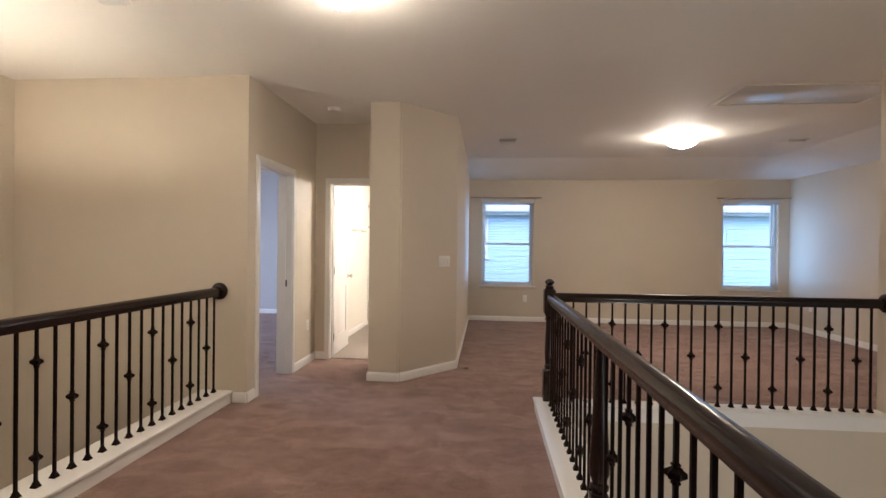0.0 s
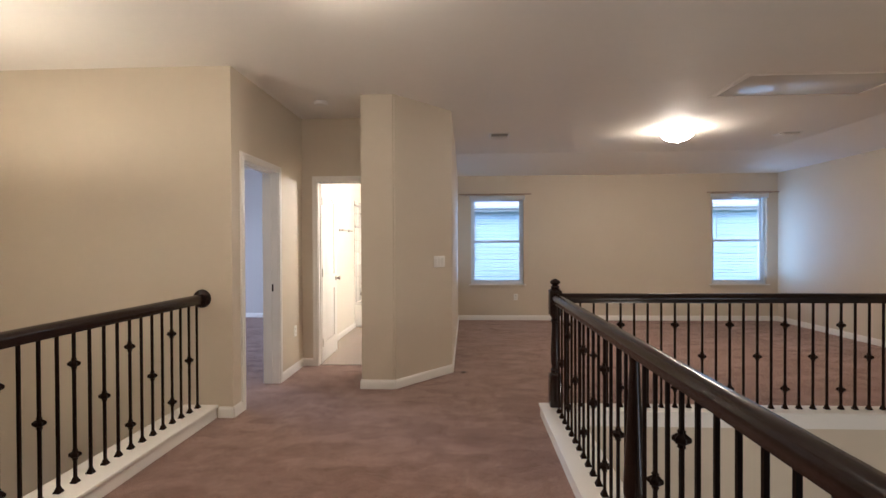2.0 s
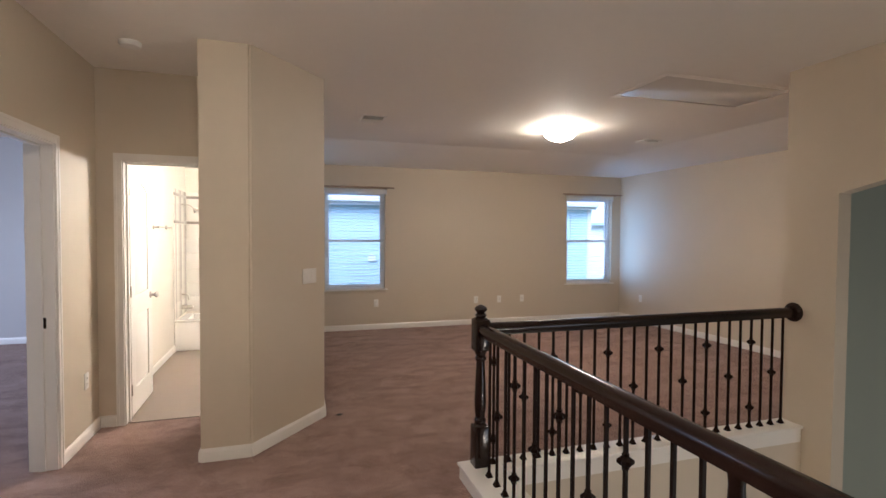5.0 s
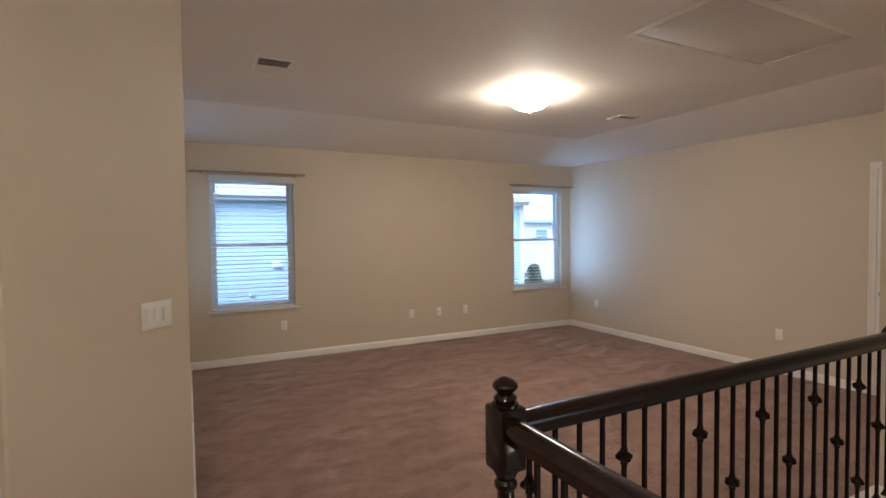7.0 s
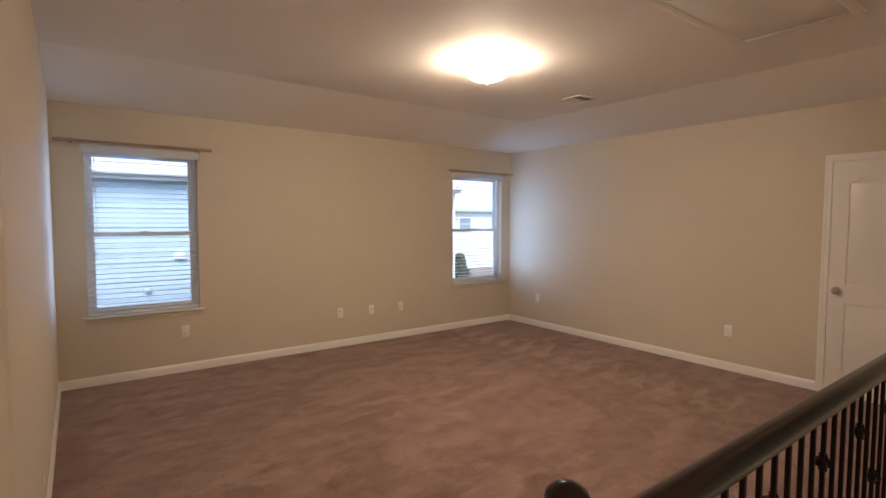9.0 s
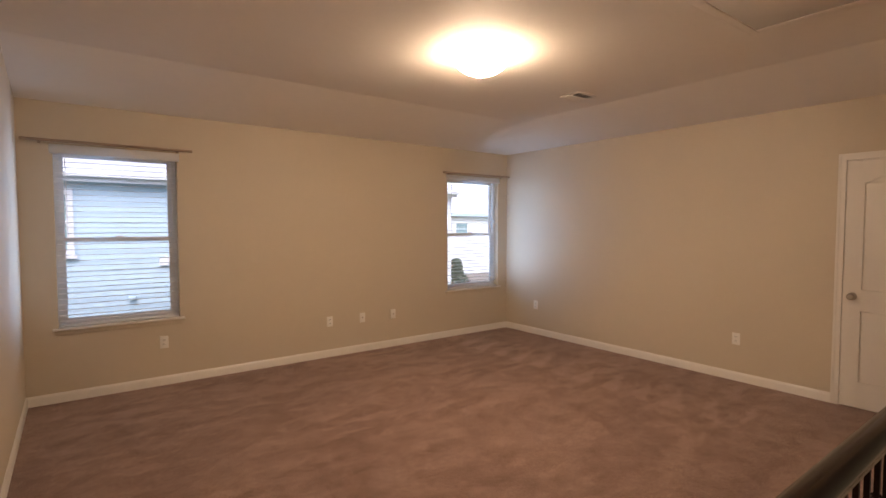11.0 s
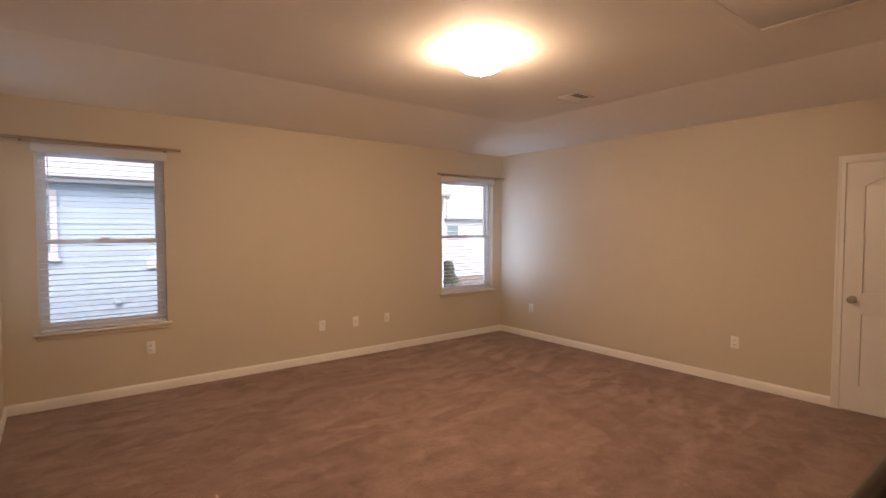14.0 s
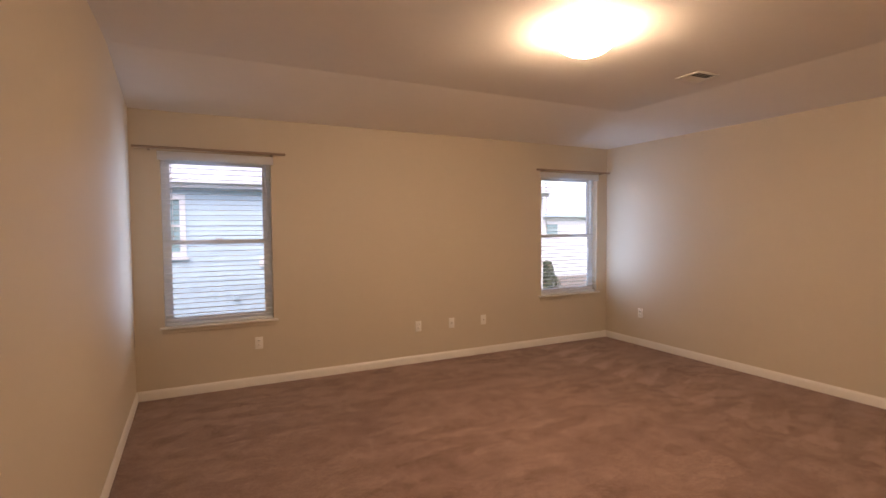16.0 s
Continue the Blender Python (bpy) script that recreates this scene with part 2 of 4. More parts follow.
def frustum(bm, x0, x1, z0, z1, y0, y1, inset):
    """A raised field: a rectangle in x and z at y0 that narrows by inset to y1."""
    a = [bm.verts.new(p) for p in ((x0, y0, z0), (x1, y0, z0), (x1, y0, z1), (x0, y0, z1))]
    b = [bm.verts.new(p) for p in ((x0 + inset, y1, z0 + inset), (x1 - inset, y1, z0 + inset),
                                   (x1 - inset, y1, z1 - inset), (x0 + inset, y1, z1 - inset))]
    bm.faces.new(b)
    for i in range(4):
        j = (i + 1) % 4
        bm.faces.new((a[i], a[j], b[j], b[i]))
    return bm


def lathe(bm, profile, seg=16, m=None, lobes=0.0):
    """A profile of (radius, height) turned about z; lobes swells every second meridian."""
    rings, every = [], []
    for r, z in profile:
        if r < 1e-5:
            v = bm.verts.new((0, 0, z))
            rings.append([v])
            every.append(v)
        else:
            ring = []
            for i in range(seg):
                a = 2 * math.pi * i / seg
                k = r * (1 + (lobes if i % 2 else -lobes))
                ring.append(bm.verts.new((k * math.cos(a), k * math.sin(a), z)))
            rings.append(ring)
            every += ring
    for lo, hi in zip(rings, rings[1:]):
        for i in range(seg):
            j = (i + 1) % seg
            if len(lo) == 1 and len(hi) > 1:
                bm.faces.new((lo[0], hi[j], hi[i]))
            elif len(hi) == 1 and len(lo) > 1:
                bm.faces.new((lo[i], lo[j], hi[0]))
            elif len(lo) > 1:
                bm.faces.new((lo[i], lo[j], hi[j], hi[i]))
    if len(rings[0]) > 1:
        bm.faces.new(rings[0][::-1])
    if len(rings[-1]) > 1:
        bm.faces.new(rings[-1])
    if m is not None:
        bmesh.ops.transform(bm, matrix=m, verts=every)
    return bm


def tube(bm, points, r, seg=10):
    """A round bar through the points."""
    rings = []
    for i, p in enumerate(points):
        p = Vector(p)
        d = (Vector(points[min(i + 1, len(points) - 1)]) - Vector(points[max(i - 1, 0)])).normalized()
        q = d.to_track_quat("Z", "Y").to_matrix()
        rings.append([bm.verts.new(p + q @ Vector((r * math.cos(2 * math.pi * k / seg), r * math.sin(2 * math.pi * k / seg), 0)))
                      for k in range(seg)])
    for lo, hi in zip(rings, rings[1:]):
        for k in range(seg):
            j = (k + 1) % seg
            bm.faces.new((lo[k], lo[j], hi[j], hi[k]))
    bm.faces.new(rings[0][::-1]), bm.faces.new(rings[-1])
    return bm


def sweep(bm, section, along, start, end):
    """A section of (across, up) drawn along an axis ('x' or 'y'); start and end are points on its path."""
    s, e = Vector(start), Vector(end)
    d = (e - s).normalized()
    side = Vector((d.y, -d.x, 0))
    a = [bm.verts.new(s + side * u + Vector((0, 0, w))) for u, w in section]
    b = [bm.verts.new(e + side * u + Vector((0, 0, w))) for u, w in section]
    n = len(section)
    for i in range(n):
        j = (i + 1) % n
        bm.faces.new((a[i], a[j], b[j], b[i]))
    bm.faces.new(a[::-1]), bm.faces.new(b)
    return bm


def smooth(me, angle=35):
    me.polygons.foreach_set("use_smooth", [True] * len(me.polygons))
    me.set_sharp_from_angle(angle=radians(angle))


def mesh_from(name, bm, mat, shade=True):
    bmesh.ops.recalc_face_normals(bm, faces=bm.faces)
    me = bpy.data.meshes.new(name)
    bm.to_mesh(me)
    bm.free()
    me.materials.append(mat)
    if shade:
        smooth(me)
    return me


def part(name, bm, mat, parent, label="", m=None):
    """Links a bmesh (or a mesh already made) as one mesh object under a thing or under a part."""
    me = bm if isinstance(bm, bpy.types.Mesh) else mesh_from(name, bm, mat)
    ob = new(name, me)
    ob.parent = parent
    if m is not None:
        ob.matrix_basis = m
    return tagged(ob, label) if label else ob


def thing(name, m, label, category, group=""):
    ob = new(name)
    ob.empty_display_size = 0.1
    ob.matrix_basis = m
    return tagged(ob, label, category, group)


def structure(name, bm, mat, label, category):
    ob = new(name, mesh_from(name, bm, mat))
    return tagged(ob, label, category, kind="structure")


B = bmesh.new

# ---- structure: floors, walls, ceiling ----
LOW, TOP, CEIL, CURB = -3.0, 2.92, 2.735, 0.10
KNEE, BAND_X, BAND_Y = 2.54, 4.35, 7.83
XR, YN, XS, XC, YC = 5.179, 8.903, -0.309, -1.976, 3.912
YE, YD2, YB = 4.048, 5.562, 9.15
PIER = ((-1.136, 4.712), (-0.824, 4.712), (XS, 5.330))
YT = 8.84
RAIL_L, RAIL_R, RAIL_B, X_STAIR = -2.215, 0.521, 3.965, 3.039
WIN_W, WIN_E, WIN_Z = (-0.078, 0.847), (4.075, 5.0), (0.632, 2.165)

bm = B()
box(bm, -2.35, 0.63, -1.6, YC, -0.3, 0)
box(bm, -2.10, 0.63, YC, YE, -0.3, 0)
box(bm, -5.6, XR + 0.1, YE, YB + 0.15, -0.3, 0)
structure("floor", bm, CARPET, "taupe brown cut-pile carpet over the landing and game room", "carpet")
structure("floor_lower", box(B(), -4.3, 5.3, -1.7, 4.1, LOW - 0.1, LOW), LOWER_FLOOR, "tan tile floor of the storey below", "floor")
structure("floor_bath", box(B(), XC + 0.004, XS - 0.125, YD2 + 0.03, YT - 0.755, 0.0, 0.006), VINYL_FLOOR, "brown vinyl bathroom floor", "floor")


def wall_x(bm, x0, x1, y0, y1, z0, z1, holes):
    """A wall along x with openings (x0, x1, z0, z1)."""
    at = x0
    for a, b, c, d in sorted(holes):
        box(bm, at, a, y0, y1, z0, z1)
        if c > z0:
            box(bm, a, b, y0, y1, z0, c)
        if d < z1:
            box(bm, a, b, y0, y1, d, z1)
        at = b
    box(bm, at, x1, y0, y1, z0, z1)
    return bm


def wall_y(bm, x0, x1, y0, y1, z0, z1, holes):
    at = y0
    for a, b, c, d in sorted(holes):
        box(bm, x0, x1, at, a, z0, z1)
        if c > z0:
            box(bm, x0, x1, a, b, z0, c)
        if d < z1:
            box(bm, x0, x1, a, b, d, z1)
        at = b
    box(bm, x0, x1, at, y1, z0, z1)
    return bm


D1, D2, D3 = (4.112, 4.857), (-1.797, -1.087), (4.264, 4.896)
BEIGE = "beige painted drywall with faint orange-peel texture"
structure("wall_north", wall_x(B(), XS - 0.12, XR + 0.12, YN, YN + 0.15, -0.3, TOP,
          [(*WIN_W, *WIN_Z), (*WIN_E, *WIN_Z)]), PAINT, BEIGE + ", two windows", "wall")
structure("wall_east", wall_y(B(), XR, XR + 0.12, YE, YN, -0.3, TOP, [(*D3, -0.03, 2.04)]), PAINT, BEIGE + ", closet door", "wall")
structure("wall_south", box(B(), X_STAIR + 0.12, XR + 0.12, YE - 0.12, YE, LOW, TOP), PAINT, BEIGE, "wall")
bm = B()
box(bm, X_STAIR, X_STAIR + 0.12, 3.67, YE, LOW, TOP)
# clipped opening above the stairs: level head, then a slope down
prism(bm, [(3.67, 1.795), (3.67, TOP), (-1.6, TOP), (-1.6, 0.2), (2.45, 1.25), (3.19, 1.91)], 0, 0.12,
      Matrix(((0, 0, 1, X_STAIR), (1, 0, 0, 0), (0, 1, 0, 0), (0, 0, 0, 1))))
structure("wall_stair", bm, PAINT, BEIGE + ", clipped opening over the stairs", "wall")
structure("wall_west", box(B(), XS - 0.12, XS, 5.80, YN, -0.3, TOP), PAINT, BEIGE, "wall")
bm = prism(B(), [*PIER, (XS, 5.80), (-0.95, 5.80), (-0.95, 4.87), (-1.136, 4.87)], 0, CEIL + 0.02)
bmesh.ops.bevel(bm, geom=[e for e in bm.edges if abs(e.verts[0].co.z - e.verts[1].co.z) > 1 and e.verts[0].co.y < 5.4 and e.verts[0].co.x != -0.95 and abs(e.verts[0].co.x + 0.95) > 0.001], offset=0.012, segments=2, affect="EDGES")
structure("wall_pillar", bm, PAINT, BEIGE + ", angled corner with rounded bead", "wall")
structure("wall_corridor", wall_y(B(), XC - 0.14, XC, YC, YB, -0.3, TOP, [(*D1, -0.03, 2.04)]), PAINT, BEIGE + ", open bedroom doorway", "wall")
structure("wall_bath_front", wall_x(B(), XC, -0.95, YD2, YD2 + 0.12, 0.0, TOP, [(*D2, 0.0, 2.04)]), PAINT, BEIGE + ", open bathroom doorway", "wall")
structure("wall_foyer_north", box(B(), -4.22, XC - 0.14, YC, YC + 0.12, LOW, TOP), PAINT, BEIGE + ", above the foyer", "wall")
structure("wall_foyer_west", wall_y(B(), -4.22, -4.10, -1.6, YC, LOW, TOP, [(2.35, 3.38, -0.78, -0.46)]), PAINT, BEIGE + ", small window low in the foyer", "wall")
structure("wall_behind", box(B(), -4.3, 5.3, -1.72, -1.6, LOW, TOP), PAINT, BEIGE, "wall")
bm = B()
box(bm, 0.632, X_STAIR, 3.885, YE, LOW, 0.03)
structure("wall_stair_north", bm, PAINT, BEIGE + ", below the landing", "wall")
structure("wall_under_hall", wall_y(B(), 0.52, 0.642, -1.6, 3.885, -0.40, 0.03, []), PAINT, BEIGE + ", below the landing", "wall")
structure("wall_lower_north", box(B(), -2.24, 0.632, 3.885, YE, LOW, -0.302), PAINT, BEIGE + ", storey below", "wall")
structure("wall_under_foyer_side", box(B(), -2.352, -2.24, -1.6, YC, LOW, 0.03), PAINT, BEIGE + ", below the landing", "wall")
bm = B()
box(bm, 5.15, 5.27, -1.6, YE - 0.12, LOW, TOP)
structure("wall_green_east", bm, GREEN_WALL, "grey-green drywall beyond the stairs", "wall")
structure("wall_green_north", box(B(), X_STAIR + 0.12, 5.15, YE - 0.15, YE - 0.124, LOW, TOP), GREEN_WALL, "grey-green drywall beyond the stairs", "wall")
# bedroom
structure("wall_bedroom_north", box(B(), -5.6, XC - 0.14, YB, YB + 0.15, -0.3, TOP), BED_PAINT, "pale bedroom drywall in daylight", "wall")
structure("wall_bedroom_west", wall_y(B(), -5.75, -5.6, YC, YB + 0.15, -0.3, TOP, [(5.8, 7.4, 0.7, 2.1)]), BED_PAINT, "pale bedroom drywall with a window opening", "wall")
structure("wall_bedroom_lining", wall_y(B(), XC - 0.146, XC - 0.1402, 5.0, YB, 0, CEIL, []), BED_PAINT, "pale bedroom drywall", "wall")
structure("wall_bedroom_south", box(B(), -5.6, -4.22, YC, YC + 0.12, -0.3, TOP), BED_PAINT, "pale bedroom drywall", "wall")
# bathroom linings
bm = B()
box(bm, XC, XC + 0.006, YD2 + 0.12, YT, 0, CEIL)
box(bm, XS - 0.126, XS - 0.1202, YD2 + 0.12, YT, 0, CEIL)
box(bm, XC, XS - 0.1202, YT, YT + 0.12, 0, CEIL)
structure("wall_bath", bm, BATH_PAINT, "cream bathroom drywall, brightly lit", "wall")
structure("wall_closet", box(B(), XR + 0.122, XR + 0.2, 4.0, 5.0, 0, 2.3), PAINT, "plain closet drywall behind the shut door", "wall")

bm = B()
box(bm, -5.75, XR + 0.12, -1.72, YB + 0.15, CEIL, CEIL + 0.16)
q = [bm.verts.new(p) for p in ((XS, BAND_Y, CEIL), (BAND_X, BAND_Y, CEIL), (XR, YN, KNEE), (XS, YN, KNEE), (XS, YN, CEIL), (XR, YN, CEIL),
                               (BAND_X, YE, CEIL), (XR, YE, KNEE), (XR, YE, CEIL))]
for f in ((0, 1, 2, 3), (1, 6, 7, 2), (3, 2, 5, 4), (2, 7, 8, 5), (0, 3, 4), (6, 8, 7)):
    bm.faces.new([q[i] for i in f])
structure("ceiling", bm, CEIL_PAINT, "beige textured ceiling, sloped along two walls", "ceiling")

# ---- skirting, casings, curbs ----
SKIRT = [(0, 0), (0.014, 0), (0.014, 0.062), (0.010, 0.074), (0.005, 0.080), (0.004, 0.086), (0, 0.086)]


def skirting(name, runs, label="white painted baseboard"):
    """Runs of (start, end): the room lies to the right-hand side of the way from start to end."""
    bm = B()
    for s, e in runs:
        sweep(bm, SKIRT, "", (*s, 0), (*e, 0))
    return structure(name, bm, TRIM, label, "baseboard")


skirting("baseboard_game_room", [((XS, YN), (XR, YN)), ((XR, YN), (XR, D3[1] + 0.062)), ((XR, YE), (X_STAIR, YE)), (PIER[2], (XS, YN))])
skirting("baseboard_pillar", [(PIER[0], PIER[1]), (PIER[1], PIER[2]), ((-1.136, 4.87), PIER[0])])
skirting("baseboard_corridor", [((XC, D1[1] + 0.062), (XC, YD2)), ((XC, YD2), (D2[0] - 0.062, YD2)), ((XC, YC), (XC, D1[0] - 0.062)), ((-2.09, YC), (XC, YC))])
skirting("baseboard_bedroom", [((-5.6, YB), (XC - 0.15, YB)), ((-5.6, 4.1), (-5.6, YB))])
skirting("baseboard_bath", [((XC + 0.006, YD2 + 0.12), (XC + 0.006, YT - 0.755))])


def casing(name, width, height, thick, m, label):
    """Door frame: jambs through the wall and a moulded casing on its face. Local x across, y into the wall, z up."""
    bm = B()
    w, c = width, 0.057
    for x0, x1 in ((-0.015, 0.003), (w - 0.003, w + 0.015)):
        box(bm, x0, x1, -0.002, thick + 0.002, 0, height)
    box(bm, -0.018, w + 0.018, -0.002, thick + 0.002, height - 0.003, height + 0.015)
    for x0, x1 in ((0.003, 0.014), (w - 0.014, w - 0.003)):
        box(bm, x0, x1, thick * 0.45, thick * 0.45 + 0.035, 0, height)
    box(bm, 0.003, w - 0.003, thick * 0.45, thick * 0.45 + 0.035, height - 0.014, height - 0.003)
    for face, sgn in ((0.0, -1), (thick, 1)):
        for i, (a, d) in enumerate(((0.0, 0.016), (0.018, 0.012), (0.036, 0.015))):
            e = a + 0.0195
            ys = sorted((face - sgn * 0.002, face + sgn * d))
            box(bm, -e - 0.005 + 0.0, -a - 0.005, *ys, 0, height + a + 0.005)
            box(bm, w + a + 0.005, w + e + 0.005, *ys, 0, height + a + 0.005)
            box(bm, -e - 0.005, w + e + 0.005, *ys, height + a + 0.005, height + e + 0.005)
    ob = structure(name, bm, TRIM, label, "door frame")
    ob.matrix_basis = m
    return ob


casing("door_frame_1", D1[1] - D1[0], 2.04, 0.14, pose(XC, D1[0], 0, 0, 0, 90), "white painted frame of the open bedroom doorway")
casing("door_frame_2", D2[1] - D2[0], 2.04, 0.12, pose(D2[0], YD2, 0), "white painted frame of the open bathroom doorway")
casing("door_frame_3", D3[1] - D3[0], 2.04, 0.12, pose(XR, D3[1], 0, 0, 0, -90), "white painted frame of the closet door")


def curb(name, x0, x1, y0, y1, sides):
    """The low painted curb under a balustrade: a boxed face and a cap that oversails it."""
    bm = B()
    box(bm, x0 + 0.012, x1 - 0.012, y0 + 0.012, y1 - 0.012, -0.02 if sides else 0.0, CURB - 0.022)
    box(bm, x0, x1, y0, y1, CURB - 0.022, CURB, bevel=0.006)
    return structure(name, bm, TRIM, "white painted curb cap under the balustrade", "curb")


curb("curb_foyer", -2.365, -2.09, -1.6, YC, 1)
curb("curb_stair", 0.405, 0.655, -1.6, YE, 1)
curb("curb_north", 0.655, X_STAIR, 3.868, YE, 1)

# ---- balustrades ----
RAIL_TOP, RAIL_LOW = 0.964, 0.892
RAIL_SECTION = [(-0.024, RAIL_LOW), (0.024, RAIL_LOW), (0.026, RAIL_LOW + 0.016), (0.033, RAIL_LOW + 0.028), (0.034, RAIL_LOW + 0.046),
                (0.027, RAIL_LOW + 0.062), (0.012, RAIL_TOP), (-0.012, RAIL_TOP), (-0.027, RAIL_LOW + 0.062), (-0.034, RAIL_LOW + 0.046),
                (-0.033, RAIL_LOW + 0.028), (-0.026, RAIL_LOW + 0.016)]
bar_mesh = mesh_from("baluster", box(B(), -0.0065, 0.0065, -0.0065, 0.0065, CURB, RAIL_LOW + 0.004), IRON)
shoe_mesh = mesh_from("shoe", lathe(B(), [(0.024, CURB), (0.024, CURB + 0.006), (0.019, CURB + 0.012), (0.013, CURB + 0.026), (0.010, CURB + 0.030)], 4, pose(0, 0, 0, 0, 0, 45)), IRON)
bm = lathe(B(), [(0.008, -0.030), (0.012, -0.026), (0.009, -0.019), (0.014, -0.015), (0.024, -0.007), (0.025, 0.0), (0.024, 0.007), (0.014, 0.015), (0.009, 0.019), (0.012, 0.026), (0.008, 0.030)], 12, None, 0.2)
knuckle_mesh = mesh_from("knuckle", bm, IRON)


def balusters(parent, places, first):
    """Iron balusters at (x, y): two knuckles, none, one, none, and so on round."""
    for i, (x, y) in enumerate(places):
        k = (i + first) % 4
        bar = part("baluster", bar_mesh, IRON, parent, m=pose(x, y, 0))
        part("shoe", shoe_mesh, IRON, bar)
        for z in ((0.727, 0.248), (), (0.490,), ())[k]:
            part("knuckle", knuckle_mesh, IRON, bar, m=pose(0, 0, z))


def rosette(parent, x, y, turn):
    part("rosette", lathe(B(), [(0.0, 0.03), (0.030, 0.029), (0.045, 0.024), (0.056, 0.022), (0.062, 0.016), (0.068, 0.014), (0.072, 0.006), (0.072, 0.0)], 28),
         WOOD, parent, "round dark wood rosette", pose(x, y, 0.929, 90, 0, turn))


def newel(parent, x, y):
    bm = B()
    h = 0.046
    box(bm, x - h, x + h, y - h, y + h, CURB, 0.345, 0.007)
    box(bm, x - h, x + h, y - h, y + h, 0.80, 0.992, 0.010)
    lathe(bm, [(0.046, 0.335), (0.040, 0.352), (0.030, 0.360), (0.036, 0.372), (0.036, 0.384), (0.027, 0.398), (0.034, 0.44), (0.036, 0.50),
               (0.031, 0.62), (0.027, 0.70), (0.025, 0.735), (0.034, 0.748), (0.034, 0.760), (0.026, 0.770), (0.036, 0.79), (0.044, 0.806)], 24, pose(x, y, 0))
    post = part("newel_post", bm, WOOD, parent, "turned espresso wood newel post with square blocks")
    part("finial", lathe(B(), [(0.040, 0.982), (0.040, 0.998), (0.028, 1.004), (0.036, 1.012), (0.032, 1.020), (0.022, 1.028), (0.033, 1.038), (0.039, 1.048),
                               (0.036, 1.058), (0.023, 1.069), (0.010, 1.075), (0.0, 1.077)], 24, pose(x, y, 0)), WOOD, post)
    return post


foyer_rail = thing("balustrade", pose(0, 0, 0), "dark iron balusters and espresso handrail beside the foyer", "balustrade", "landing balustrades")
part("handrail", sweep(B(), RAIL_SECTION, "", (RAIL_L, -1.6, 0), (RAIL_L, YC - 0.01, 0)), WOOD, foyer_rail, "glossy espresso wood handrail")
rosette(foyer_rail, RAIL_L, YC - 0.002, 0)
balusters(foyer_rail, [(RAIL_L, 3.828 - 0.1075 * i) for i in range(50)], 1)

stair_rail = thing("balustrade", pose(0, 0, 0), "dark iron balusters and espresso handrail turning round the stairwell", "balustrade", "landing balustrades")
part("handrail", sweep(B(), RAIL_SECTION, "", (RAIL_R, -1.6, 0), (RAIL_R, RAIL_B - 0.04, 0)), WOOD, stair_rail, "glossy espresso wood handrail")
part("handrail", sweep(B(), RAIL_SECTION, "", (RAIL_R + 0.04, RAIL_B, 0), (X_STAIR - 0.01, RAIL_B, 0)), WOOD, stair_rail, "glossy espresso wood handrail")
rosette(stair_rail, X_STAIR - 0.002, RAIL_B, -90)
newel(stair_rail, RAIL_R, RAIL_B)
balusters(stair_rail, [(2.932 - 0.1010 * i, RAIL_B) for i in range(24)], 1)
balusters(stair_rail, [(RAIL_R, 3.268 + 0.1093 * i) for i in range(5, -10, -1)], 1)
balusters(stair_rail, [(RAIL_R, 3.268 + 0.1093 * i) for i in range(-11, -44, -1)], 1)
bm = B()
box(bm, RAIL_R - 0.04, RAIL_R + 0.04, 2.135, 2.215, CURB, 0.24, 0.006)
lathe(bm, [(0.040, 0.236), (0.030, 0.25), (0.042, 0.262), (0.042, 0.276), (0.030, 0.288), (0.044, 0.33), (0.045, 0.37), (0.036, 0.52), (0.026, 0.72), (0.020, 0.86), (0.024, 0.904)],
      24, pose(RAIL_R, 2.175, 0))
part("newel_post", bm, WOOD, stair_rail, "tapered turned post under the handrail")

# ---- windows, blinds and rods ----


def window(name, x0, x1, label):
    z0, z1 = WIN_Z
    mid = 1.385
    y = YN + 0.075
    win = tagged(new(name, mesh_from(name, wall_x(B(), x0, x1, y, y + 0.07, z0, z1, [(x0 + 0.032, x1 - 0.032, z0 + 0.032, z1 - 0.032)]), VINYL)),
                 label, "window", kind="structure")
    w0, w1 = x0 + 0.032, x1 - 0.032
    for nm, za, zb, yy in (("lower_sash", z0 + 0.032, mid + 0.02, y + 0.006), ("upper_sash", mid - 0.02, z1 - 0.032, y + 0.036)):
        s = part(nm, wall_x(B(), w0, w1, yy, yy + 0.028, za, zb, [(w0 + 0.036, w1 - 0.036, za + 0.038, zb - 0.036)]), VINYL, win)
        pane = part("pane", box(B(), w0 + 0.036, w1 - 0.036, yy + 0.011, yy + 0.016, za + 0.038, zb - 0.036), GLASS, s)
        pane.visible_shadow = False
    part("sash_lock", box(B(), (x0 + x1) / 2 - 0.03, (x0 + x1) / 2 + 0.03, y - 0.008, y + 0.006, mid + 0.02, mid + 0.034, 0.003), VINYL, win)
    part("window_sill", box(B(), x0 - 0.04, x1 + 0.04, YN - 0.032, YN + 0.075, z0 - 0.017, z0 + 0.002, 0.006), TRIM, win, "white painted sill")
    part("apron", box(B(), x0 - 0.02, x1 + 0.02, YN - 0.011, YN + 0.001, z0 - 0.058, z0 - 0.017, 0.004), PAINT, win, "beige painted apron")
    return win


window("window_1", *WIN_W, "white vinyl single-hung window facing the neighbouring house")
window("window_2", *WIN_E, "white vinyl single-hung window near the room corner")


